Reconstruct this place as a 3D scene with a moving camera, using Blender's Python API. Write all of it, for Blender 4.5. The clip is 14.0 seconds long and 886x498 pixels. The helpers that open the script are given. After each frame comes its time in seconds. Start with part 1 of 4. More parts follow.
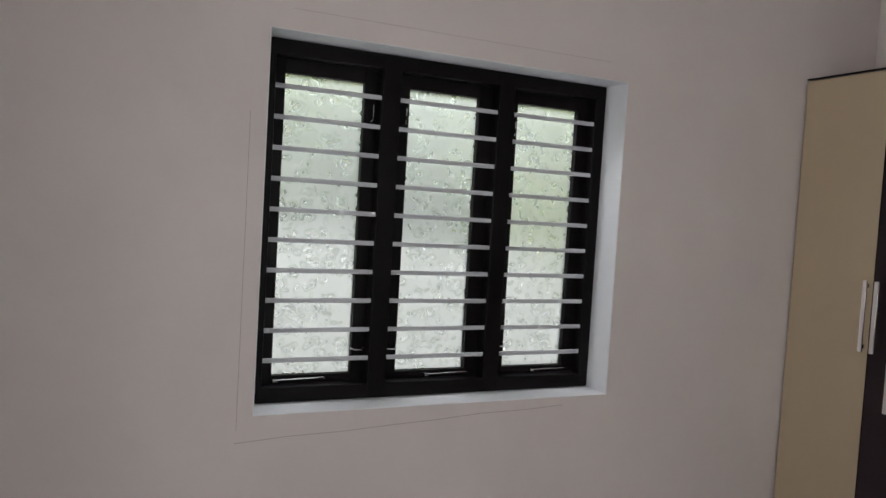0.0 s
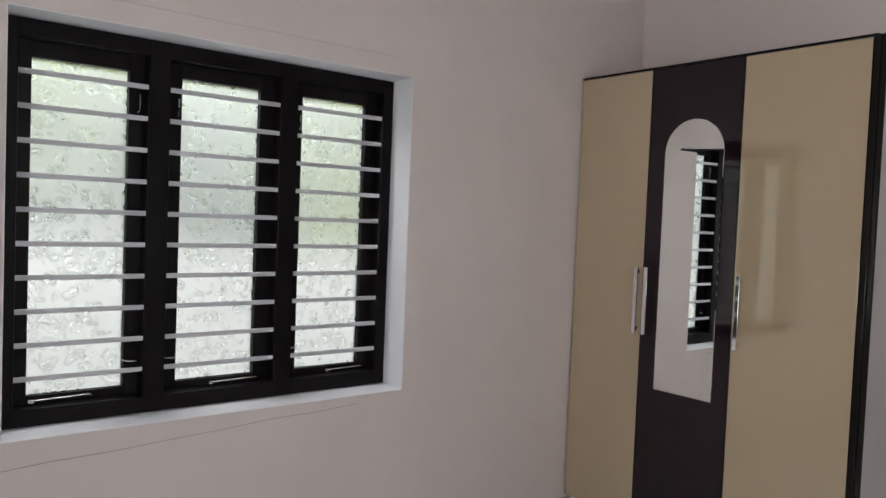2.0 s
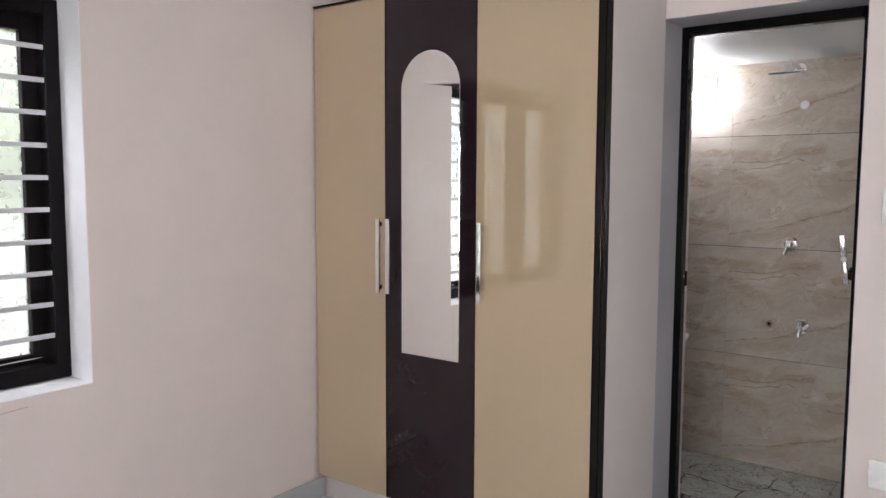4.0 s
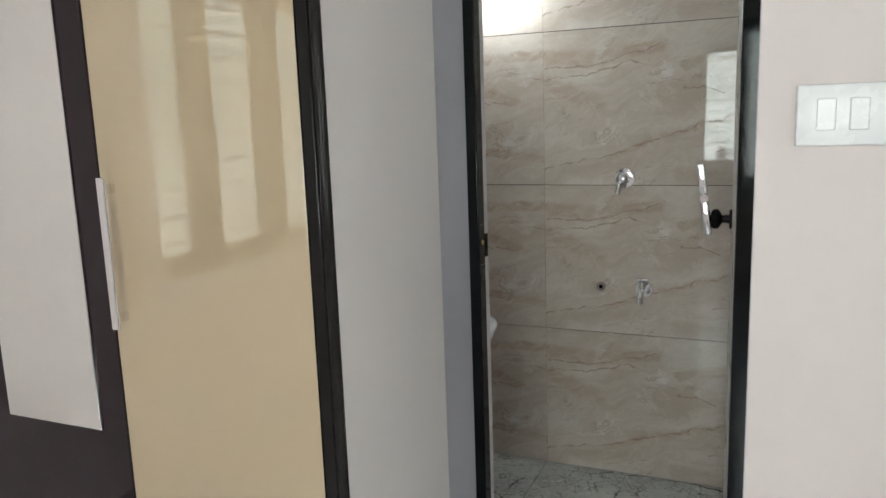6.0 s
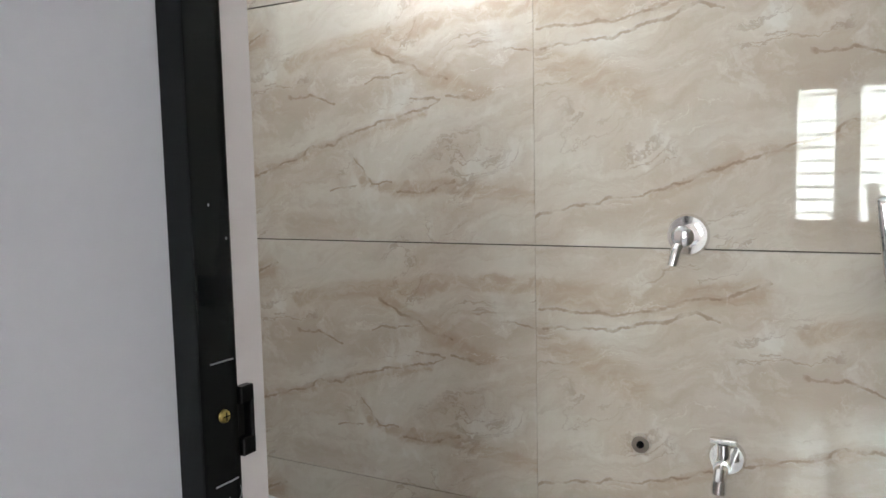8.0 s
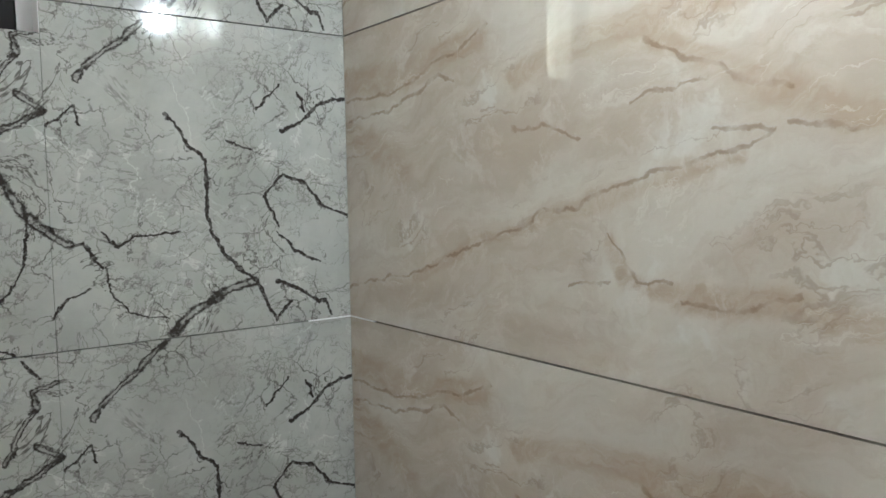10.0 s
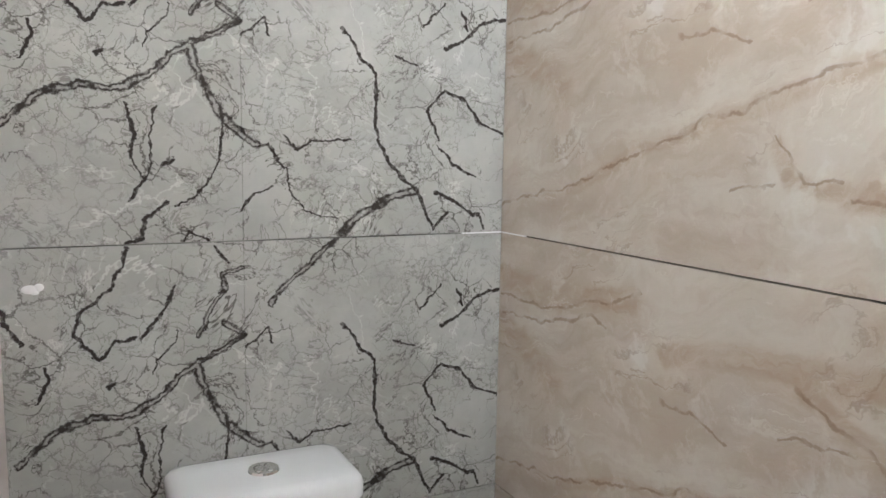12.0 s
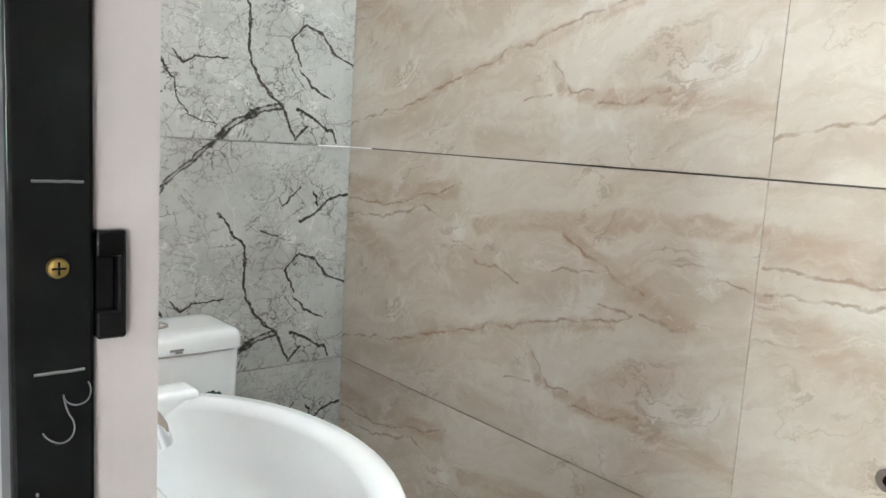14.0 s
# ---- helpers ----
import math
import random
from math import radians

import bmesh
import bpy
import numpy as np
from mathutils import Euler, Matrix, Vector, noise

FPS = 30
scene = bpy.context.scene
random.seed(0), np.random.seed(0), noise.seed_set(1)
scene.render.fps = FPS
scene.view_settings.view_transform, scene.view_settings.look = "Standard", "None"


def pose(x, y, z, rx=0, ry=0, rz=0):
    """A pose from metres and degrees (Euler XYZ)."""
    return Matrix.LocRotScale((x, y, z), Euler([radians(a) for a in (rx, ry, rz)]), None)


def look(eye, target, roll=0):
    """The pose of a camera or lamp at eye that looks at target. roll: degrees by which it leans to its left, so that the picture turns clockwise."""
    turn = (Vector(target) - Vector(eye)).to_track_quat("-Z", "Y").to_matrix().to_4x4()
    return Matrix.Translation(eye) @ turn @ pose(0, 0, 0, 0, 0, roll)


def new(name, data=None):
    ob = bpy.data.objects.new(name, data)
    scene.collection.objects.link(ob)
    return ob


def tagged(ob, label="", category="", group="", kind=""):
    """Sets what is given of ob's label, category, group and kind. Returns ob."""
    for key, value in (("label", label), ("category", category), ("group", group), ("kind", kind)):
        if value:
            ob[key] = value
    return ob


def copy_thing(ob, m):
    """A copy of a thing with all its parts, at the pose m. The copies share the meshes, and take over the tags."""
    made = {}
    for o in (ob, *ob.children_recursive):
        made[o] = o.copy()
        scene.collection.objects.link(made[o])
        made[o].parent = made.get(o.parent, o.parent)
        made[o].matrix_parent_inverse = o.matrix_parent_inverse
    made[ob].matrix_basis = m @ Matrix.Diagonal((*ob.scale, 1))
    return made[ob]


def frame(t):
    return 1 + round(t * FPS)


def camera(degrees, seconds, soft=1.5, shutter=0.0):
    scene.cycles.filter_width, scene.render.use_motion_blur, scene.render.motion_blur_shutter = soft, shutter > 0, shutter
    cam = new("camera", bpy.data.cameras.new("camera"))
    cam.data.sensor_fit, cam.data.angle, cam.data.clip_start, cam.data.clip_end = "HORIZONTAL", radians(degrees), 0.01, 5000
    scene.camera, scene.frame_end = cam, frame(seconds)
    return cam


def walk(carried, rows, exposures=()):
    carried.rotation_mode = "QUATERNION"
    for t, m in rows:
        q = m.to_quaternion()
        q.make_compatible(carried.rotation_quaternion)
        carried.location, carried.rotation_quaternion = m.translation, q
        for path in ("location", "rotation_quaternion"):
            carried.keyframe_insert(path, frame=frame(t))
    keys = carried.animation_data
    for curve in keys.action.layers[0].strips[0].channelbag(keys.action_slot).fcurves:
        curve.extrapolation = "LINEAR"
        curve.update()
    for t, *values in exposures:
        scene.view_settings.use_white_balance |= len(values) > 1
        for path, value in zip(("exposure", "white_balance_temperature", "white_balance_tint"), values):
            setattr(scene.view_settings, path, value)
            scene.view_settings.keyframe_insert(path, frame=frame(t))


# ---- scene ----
cam = camera(60.8, 14.0)
PATH = [
    (0, (-3.739, -2.704, 1.589), (-2.885, -0.898, 1.488), 3.4),
    (0.5, (-3.733, -2.67, 1.595), (-2.78, -0.914, 1.497), 3.5),
    (1, (-3.688, -2.675, 1.595), (-2.645, -0.971, 1.502), 3.3),
    (1.5, (-3.638, -2.691, 1.584), (-2.495, -1.052, 1.502), 2.9),
    (2, (-3.579, -2.719, 1.584), (-2.331, -1.158, 1.503), 2.3),
    (2.5, (-3.526, -2.702, 1.586), (-2.157, -1.247, 1.495), 1.8),
    (3, (-3.417, -2.681, 1.592), (-1.941, -1.335, 1.482), 1.4),
    (3.5, (-3.214, -2.69, 1.598), (-1.676, -1.42, 1.454), 0.5),
    (4, (-3.0, -2.649, 1.546), (-1.409, -1.449, 1.37), 0.2),
    (4.2, (-2.927, -2.628, 1.538), (-1.316, -1.459, 1.34), 0.5),
    (6.3, (-1.441, -2.214, 1.486), (0.367, -1.435, 1.135), -2.2),
    (6.5, (-1.286, -2.205, 1.484), (0.514, -1.406, 1.135), -2.5),
    (6.9, (-1.064, -2.205, 1.372), (0.730, -1.357, 1.116), -1.9),
    (7.2, (-0.806, -2.163, 1.312), (0.982, -1.287, 1.110), -1.2),
    (9.3, (0.299, -1.776, 1.445), (1.777, -0.444, 1.243), -1.9),
    (9.5, (0.38, -1.737, 1.452), (1.764, -0.304, 1.267), -1.5),
    (10, (0.475, -1.635, 1.465), (1.658, -0.03, 1.316), -1.0),
    (10.5, (0.48, -1.57, 1.457), (1.514, 0.136, 1.309), -0.6),
    (11, (0.479, -1.574, 1.429), (1.384, 0.203, 1.278), -0.3),
    (11.5, (0.446, -1.606, 1.398), (1.315, 0.185, 1.205), -0.3),
    (12, (0.397, -1.67, 1.369), (1.285, 0.106, 1.125), 0.9),
    (12.5, (0.339, -1.746, 1.344), (1.268, 0.0, 1.044), 1.9),
    (13, (0.273, -1.845, 1.308), (1.265, -0.137, 0.996), 2.4),
    (13.5, (0.188, -1.932, 1.251), (1.316, -0.305, 0.965), 3.2),
    (14, (0.119, -1.984, 1.226), (1.403, -0.477, 0.949), 3.5),
]
walk(cam, [(t, look(eye, target, roll)) for t, eye, target, roll in PATH],
     exposures=[(0, -0.12, 6500, 15), (1.5, 0.05, 6500, 16), (3, 0.40, 6500, 18), (4.2, 0.92, 6500, 19), (6.5, 1.25, 6300, 6), (7.2, 1.8, 6380, 10), (9.4, 2.1, 6250, 7),
                (10.3, 2.12, 6200, 5), (11, 2.25, 6450, 12), (12.5, 2.6, 6450, 14), (13.3, 2.68, 6420, 12), (14, 2.75, 6350, 8)])

# ---- world and large lights ----
world = bpy.data.worlds.new("sky")
scene.world = world
world.use_nodes = True
wn = world.node_tree.nodes
sky = wn.new("ShaderNodeTexSky")
sky.sky_type, sky.sun_disc = "NISHITA", False
sky.dust_density = 6.0
sky.sun_elevation, sky.sun_rotation = radians(55), radians(200)
world.node_tree.links.new(sky.outputs[0], wn["Background"].inputs[0])
wn["Background"].inputs[1].default_value = 0.15

sun_data = bpy.data.lights.new("sun", "SUN")
sun_data.energy, sun_data.angle, sun_data.color = 4.5, radians(6), (1.0, 0.96, 0.9)
sun = new("sun", sun_data)
sun.matrix_world = look((-8, -20, 30), (0, 5, 0))


def window_light(m, w, h, watts, tint):
    d = bpy.data.lights.new("window_daylight", "AREA")
    d.shape, d.size, d.size_y, d.energy, d.color = "RECTANGLE", w, h, watts, tint
    ob = new("window_daylight", d)
    ob.matrix_world = m


WEST_X, SOUTH_Y, ROOM_H = -4.6, -4.6, 2.95
# daylight behind the west window's panes, and fill light behind an added south window
window_light(look((WEST_X - 0.262, -2.195, 1.505), (0, -2.195, 1.505)), 1.5, 1.32, 42, (0.96, 0.98, 1.0))
window_light(look((-2.4, SOUTH_Y - 0.262, 1.505), (-2.4, 0, 1.505)), 1.5, 1.32, 30, (0.96, 0.98, 1.0))

# sky light falling into the front window from above
window_light(look((-2.39, 0.85, 2.75), (-2.39, 0.05, 1.45)), 1.7, 0.6, 26, (0.93, 0.97, 1.0))
# and into the bathroom ventilator
window_light(look((0.48, 0.14, 1.96), (0.48, -1, 1.96)), 0.34, 0.36, 0.75, (1.0, 0.98, 0.86))


BX, BY, BZ = 1.281, -0.197, 2.184                     # bathroom far wall, end wall, ceiling

# ---- materials ----
class Mat:
    """A node material in the making: m(type, socket=value...) adds a node."""

    def __init__(self, name):
        self.mat = bpy.data.materials.new(name)
        self.mat.use_nodes = True
        self.t = self.mat.node_tree
        self.bsdf = self.t.nodes["Principled BSDF"]
        self.out = self.t.nodes["Material Output"]

    def put(self, sock, v):
        if isinstance(v, bpy.types.NodeSocket):
            self.t.links.new(v, sock)
        elif isinstance(v, (tuple, list)) and len(v) == 3 and sock.type == "RGBA":
            sock.default_value = (*v, 1)
        else:
            sock.default_value = v

    def node(self, kind, out=0, **ins):
        n = self.t.nodes.new("ShaderNode" + kind)
        for k, v in ins.items():
            key = int(k[1:]) if k[0] == "i" and k[1:].isdigit() else k.replace("_", " ")
            self.put(n.inputs[key], v)
        return n.outputs[out]

    def math(self, op, a, b=0.0, c=0.0):
        n = self.t.nodes.new("ShaderNodeMath")
        n.operation = op
        for i, v in enumerate((a, b, c)):
            self.put(n.inputs[i], v)
        return n.outputs[0]

    def vec(self, op, a, b=(0, 0, 0), out=0, scale=None):
        n = self.t.nodes.new("ShaderNodeVectorMath")
        n.operation = op
        self.put(n.inputs[0], a)
        self.put(n.inputs[1], b)
        if scale is not None:
            self.put(n.inputs["Scale"], scale)
        return n.outputs[out]

    def step(self, v, lo, hi, a=0.0, b=1.0):
        n = self.t.nodes.new("ShaderNodeMapRange")
        n.interpolation_type = "SMOOTHSTEP"
        for i, x in enumerate((v, lo, hi, a, b)):
            self.put(n.inputs[i], x)
        return n.outputs[0]

    def mix(self, f, a, b):
        n = self.t.nodes.new("ShaderNodeMix")
        n.data_type = "RGBA"
        self.put(n.inputs[0], f)
        self.put(n.inputs[6], a)
        self.put(n.inputs[7], b)
        return n.outputs[2]

    def noise(self, vec, scale, detail=4.0, rough=0.55, dist=0.0, out=0):
        return self.node("TexNoise", out, Vector=vec, Scale=scale, Detail=detail, Roughness=rough, Distortion=dist)

    def place(self):
        return self.t.nodes.new("ShaderNodeNewGeometry").outputs["Position"]

    def local(self):
        return self.t.nodes.new("ShaderNodeTexCoord").outputs["Object"]

    def rand(self):
        return self.t.nodes.new("ShaderNodeObjectInfo").outputs["Random"]

    def bump(self, h, strength=0.2, dist=0.002):
        self.put(self.bsdf.inputs["Normal"], self.node("Bump", Height=h, Strength=strength, Distance=dist))

    def set(self, **ins):
        for k, v in ins.items():
            self.put(self.bsdf.inputs[k.replace("_", " ")], v)
        return self.mat


def simple(name, color, rough, metal=0.0, vary=0.12, scale=9.0, bump=0.0, coat=0.0, spec=0.5, coat_ior=1.5):
    m = Mat(name)
    p = m.local()
    n = m.noise(p, scale, 5)
    f = m.noise(p, scale * 14, 3)
    k = m.math("ADD", m.math("MULTIPLY", n, 0.7), m.math("MULTIPLY", f, 0.3))
    c = m.mix(k, tuple(v * (1 - vary) for v in color), tuple(min(1, v * (1 + vary)) for v in color))
    m.set(Base_Color=c, Metallic=metal, Roughness=m.step(n, 0.3, 0.7, rough * 0.85, min(1, rough * 1.15)), Coat_Weight=coat, Coat_Roughness=0.0, Coat_IOR=coat_ior, Specular_IOR_Level=spec)
    if bump:
        m.bump(f, bump, 0.001)
    return m.mat


def paint(name, color):
    """Roller-painted plaster with faint patches and hairline marks."""
    m = Mat(name)
    p = m.place()
    big = m.noise(p, 1.6, 5, 0.6)
    fine = m.noise(p, 160, 3)
    mid = m.noise(p, 14, 4)
    c = m.mix(m.step(big, 0.35, 0.7), tuple(v * 0.95 for v in color), color)
    c = m.mix(m.math("MULTIPLY", m.step(mid, 0.62, 0.8), 0.12), c, (0.50, 0.44, 0.38))
    m.bump(m.math("ADD", fine, m.math("MULTIPLY", mid, 1.5)), 0.12, 0.001)
    return m.set(Base_Color=c, Roughness=m.step(mid, 0.3, 0.7, 0.5, 0.62))


def near_veins(m, uv, veins):
    """How far the plane's point uv lies from the nearest drawn vein (width, points), in that vein's widths."""
    u = m.node("SeparateXYZ", Vector=uv)
    v = u.node.outputs[1]
    total = None
    for width, pts in veins:
        best = None
        for (ax, ay), (bx, by) in zip(pts, pts[1:]):
            dx, dy = bx - ax, by - ay
            l2 = dx * dx + dy * dy
            h = m.math("MULTIPLY_ADD", u, dx / l2, m.math("MULTIPLY_ADD", v, dy / l2, -(ax * dx + ay * dy) / l2))
            h.node.use_clamp = True
            ex = m.math("SUBTRACT", u, m.math("MULTIPLY_ADD", h, dx, ax))
            ey = m.math("SUBTRACT", v, m.math("MULTIPLY_ADD", h, dy, ay))
            far = m.math("MULTIPLY_ADD", ex, ex, m.math("MULTIPLY", ey, ey))
            best = far if best is None else m.math("MINIMUM", best, far)
        best = m.math("MULTIPLY", best, 1 / width ** 2)
        total = best if total is None else m.math("MINIMUM", total, best)
    return m.math("SQRT", total)


def seg_veins(m, uv, veins):
    """The strength of drawn veins."""
    return m.step(near_veins(m, uv, veins), 0.3, 0.85, 1.0, 0.0)


# the print of the grey tile: (width, points), x along the wall and height in one course
GREY_BOLD = [
    (0.013, [(0.895, 0.004), (0.956, 0.056), (1.007, 0.081), (1.063, 0.095)]),
    (0.013, [(0.609, 0.365), (0.618, 0.328), (0.631, 0.294), (0.657, 0.248), (0.693, 0.211), (0.73, 0.182)]),
    (0.009, [(0.895, 0.604), (0.847, 0.562), (0.788, 0.513), (0.753, 0.47)]),
    (0.010, [(0.351, 0.257), (0.372, 0.272), (0.425, 0.282), (0.492, 0.281), (0.55, 0.314), (0.575, 0.344), (0.614, 0.372), (0.655, 0.389), (0.699, 0.415), (0.661, 0.443)]),
    (0.009, [(0.303, 0.212), (0.351, 0.257)]),
    (0.008, [(0.699, 0.55), (0.661, 0.538), (0.664, 0.51), (0.634, 0.468), (0.614, 0.42)]),
]
GREY_RIGHT = [
    (0.006, [(0.901, 0.419), (0.937, 0.372), (0.974, 0.335), (0.973, 0.244), (0.983, 0.192), (1.006, 0.154), (1.068, 0.092), (1.107, 0.012), (1.14, 0.045)]),
    (0.005, [(1.284, 0.217), (1.221, 0.24), (1.184, 0.288), (1.129, 0.307), (1.089, 0.263), (1.121, 0.201)]),
    (0.005, [(1.117, 0.191), (1.152, 0.153), (1.209, 0.123)]),
    (0.007, [(1.112, 0.092), (1.175, 0.064), (1.204, 0.039), (1.223, 0.038), (1.235, 0.009)]),
    (0.007, [(1.134, 0.394), (1.188, 0.42), (1.215, 0.452), (1.25, 0.467), (1.294, 0.469)]),
    (0.006, [(1.17, 0.477), (1.185, 0.437)]),
    (0.004, [(1.08, 0.434), (1.126, 0.485)]),
    (0.004, [(1.017, 0.372), (1.068, 0.358)]),
    (0.005, [(0.73, 0.179), (0.752, 0.187), (0.779, 0.141)]),
    (0.004, [(0.785, 0.204), (0.804, 0.177), (0.848, 0.197), (0.919, 0.202)]),
    (0.003, [(0.785, 0.139), (0.795, 0.094), (0.83, 0.054), (0.895, 0.038)]),
]
GREY_LEFT = [
    (0.005, [(0.352, 0.389), (0.354, 0.362), (0.338, 0.323)]),
    (0.005, [(0.498, 0.252), (0.508, 0.197), (0.504, 0.157), (0.523, 0.117), (0.502, 0.081)]),
    (0.0035, [(0.548, 0.249), (0.537, 0.208), (0.538, 0.147), (0.523, 0.117)]),
    (0.004, [(0.665, 0.243), (0.664, 0.191), (0.658, 0.148), (0.618, 0.09), (0.577, 0.07)]),
    (0.006, [(0.564, 0.078), (0.525, 0.045), (0.517, 0.014), (0.491, 0.0)]),
    (0.006, [(0.491, 0.595), (0.482, 0.563), (0.466, 0.528), (0.409, 0.48), (0.398, 0.438), (0.441, 0.394), (0.467, 0.423), (0.501, 0.427)]),
    (0.006, [(0.511, 0.424), (0.541, 0.459), (0.578, 0.521)]),
    (0.004, [(0.59, 0.001), (0.601, 0.021), (0.639, 0.001)]),
    (0.004, [(0.645, 0.591), (0.672, 0.559)]),
    (0.007, [(0.287, 0.492), (0.299, 0.459), (0.316, 0.431)]),
    (0.003, [(0.577, 0.435), (0.57, 0.41), (0.539, 0.382), (0.527, 0.352)]),
    (0.004, [(0.706, 0.391), (0.747, 0.426), (0.754, 0.395)]),
    (0.004, [(0.701, 0.062), (0.718, 0.084), (0.756, 0.105)]),
    (0.008, [(0.558, 0.147), (0.574, 0.156)]),
    (0.008, [(0.452, 0.34), (0.463, 0.344)]),
]


def grey_marble(name, drawn=True):
    """Polished grey tile with dark broken veins; the same print on every course."""
    m = Mat(name)
    p = m.place()
    if drawn:
        sep = m.node("SeparateXYZ", Vector=p)
        z = m.math("FLOORED_MODULO", sep.node.outputs[2], 0.6)
        uv = m.node("CombineXYZ", X=sep, Y=z)
    else:
        uv = p
    wob = m.vec("SUBTRACT", m.noise(uv, 20, 6, 0.68, out=1), (0.5, 0.5, 0.5))
    w = m.vec("ADD", uv, m.vec("SCALE", wob, scale=0.05))

    def cracks(scale, width, gate_scale, g0, g1, off):
        n = m.t.nodes.new("ShaderNodeTexVoronoi")
        n.feature = "DISTANCE_TO_EDGE"
        m.put(n.inputs["Vector"], m.vec("ADD", w, off))
        m.put(n.inputs["Scale"], scale)
        line = m.step(n.outputs["Distance"], width * scale * 0.2, width * scale, 1.0, 0.0)
        gate = m.step(m.noise(m.vec("ADD", uv, off), gate_scale, 3, 0.6), g0, g1)
        return m.math("MULTIPLY", line, gate)

    def threads(scale, width, gate_scale, g0, g1, off):
        """Wandering thin lines where a noise crosses its middle."""
        q = m.vec("ADD", uv, off)
        line = m.math("ABSOLUTE", m.math("SUBTRACT", m.noise(q, scale, 6, 0.62, 0.7), 0.5))
        gate = m.step(m.noise(m.vec("ADD", q, (9, 4, 0)), gate_scale, 3, 0.6), g0, g1)
        return m.math("MULTIPLY", m.step(line, width * 0.2, width, 1.0, 0.0), gate)

    if drawn:
        fray = m.vec("SUBTRACT", m.noise(uv, 48, 5, 0.72, out=1), (0.5, 0.5, 0.5))
        jag = m.vec("ADD", m.vec("ADD", uv, m.vec("SCALE", wob, scale=0.026)), m.vec("SCALE", fray, scale=0.017))
        near = near_veins(m, jag, GREY_BOLD)
        near_thin = m.math("MINIMUM", near_veins(m, jag, GREY_RIGHT), near_veins(m, jag, GREY_LEFT))
        ragged = m.math("MULTIPLY_ADD", m.noise(uv, 30, 4, 0.7), 1.5, -0.75)
        edge, edge_thin = m.math("ADD", near, ragged), m.math("ADD", near_thin, ragged)
        bold, split = m.step(edge, 0.48, 0.88, 1.0, 0.0), m.step(near, 0.12, 0.40, 1.0, 0.0)
        bold = m.math("SUBTRACT", bold, m.math("MULTIPLY", split, m.step(m.noise(uv, 22, 3), 0.40, 0.52, 0.0, 0.8)))
        bold.node.use_clamp = True
        thin = m.step(edge_thin, 0.40, 0.75, 1.0, 0.0)
        v = m.math("MAXIMUM", bold, thin)
        # cracks gather along the veins
        close = m.step(m.math("MINIMUM", near, near_thin), 2.0, 12.0, 1.0, 0.5)
    else:
        v, close = cracks(3.0, 0.006, 3, 0.42, 0.55, (4, 2, 0)), 1.0
    fine = m.math("MAXIMUM", threads(6.0, 0.010, 8, 0.44, 0.54, (3, 1, 0)), cracks(13, 0.0020, 7, 0.46, 0.56, (7, 4, 0)))
    hair = m.math("MAXIMUM", threads(14, 0.013, 7, 0.42, 0.56, (1, 9, 0)), cracks(27, 0.0014, 6, 0.46, 0.56, (2, 3, 0)))
    pale = m.math("MAXIMUM", threads(4.0, 0.012, 5, 0.48, 0.62, (5, 5, 0)), cracks(7, 0.0022, 6, 0.55, 0.66, (8, 5, 0)))
    cloud = m.noise(uv, 4.5, 6, 0.62)
    base = m.mix(m.step(cloud, 0.3, 0.72), (0.36, 0.355, 0.335), (0.50, 0.495, 0.472))
    base = m.mix(m.math("MULTIPLY", m.noise(uv, 45, 4), 0.3), base, (0.38, 0.385, 0.36))
    base = m.mix(m.math("MULTIPLY", pale, 0.55), base, (0.68, 0.68, 0.65))
    base = m.mix(m.math("MULTIPLY", m.math("MULTIPLY", hair, close), 0.6), base, (0.13, 0.12, 0.105))
    base = m.mix(m.math("MULTIPLY", m.math("MULTIPLY", fine, close), 0.8), base, (0.07, 0.062, 0.054))
    core = m.step(m.noise(uv, 85, 3, 0.6), 0.52, 0.62, 1.0, 0.75)
    base = m.mix(m.math("MULTIPLY", v, core), base, (0.04, 0.034, 0.030))
    return m.set(Base_Color=base, Roughness=m.step(cloud, 0.3, 0.7, 0.06, 0.10), Specular_IOR_Level=0.45)


# the print of the brown tile: along the wall from the tile's edge, and height in one course
BROWN_VEINS = [
    (0.0045, [(0.0, 0.061), (0.164, 0.099), (0.244, 0.107), (0.337, 0.149), (0.495, 0.192), (0.614, 0.233), (0.672, 0.242), (0.775, 0.28), (0.924, 0.311), (0.973, 0.33)]),
    (0.0045, [(0.973, 0.33), (0.952, 0.34), (0.892, 0.339)]),
    (0.0050, [(0.993, 0.336), (1.03, 0.335), (1.076, 0.328)]),
    (0.0050, [(0.01, 0.456), (0.257, 0.466), (0.348, 0.5), (0.413, 0.509), (0.473, 0.54)]),
    (0.0050, [(0.013, 0.414), (0.114, 0.422), (0.276, 0.448), (0.338, 0.472), (0.383, 0.460)]),
    (0.0040, [(0.73, 0.203), (0.75, 0.184), (0.755, 0.158), (0.784, 0.144), (0.838, 0.145)]),
    (0.0060, [(0.793, 0.461), (0.853, 0.428), (0.911, 0.397), (0.992, 0.37)]),
    (0.0035, [(0.765, 0.378), (0.82, 0.39), (0.878, 0.394)]),
    (0.0040, [(0.526, 0.367), (0.603, 0.37), (0.68, 0.34)]),
    (0.0040, [(0.856, 0.125), (0.927, 0.119), (1.009, 0.141)]),
    (0.0035, [(0.66, 0.122), (0.735, 0.132)]),
    (0.0040, [(1.132, 0.42), (1.2, 0.415)]),
]
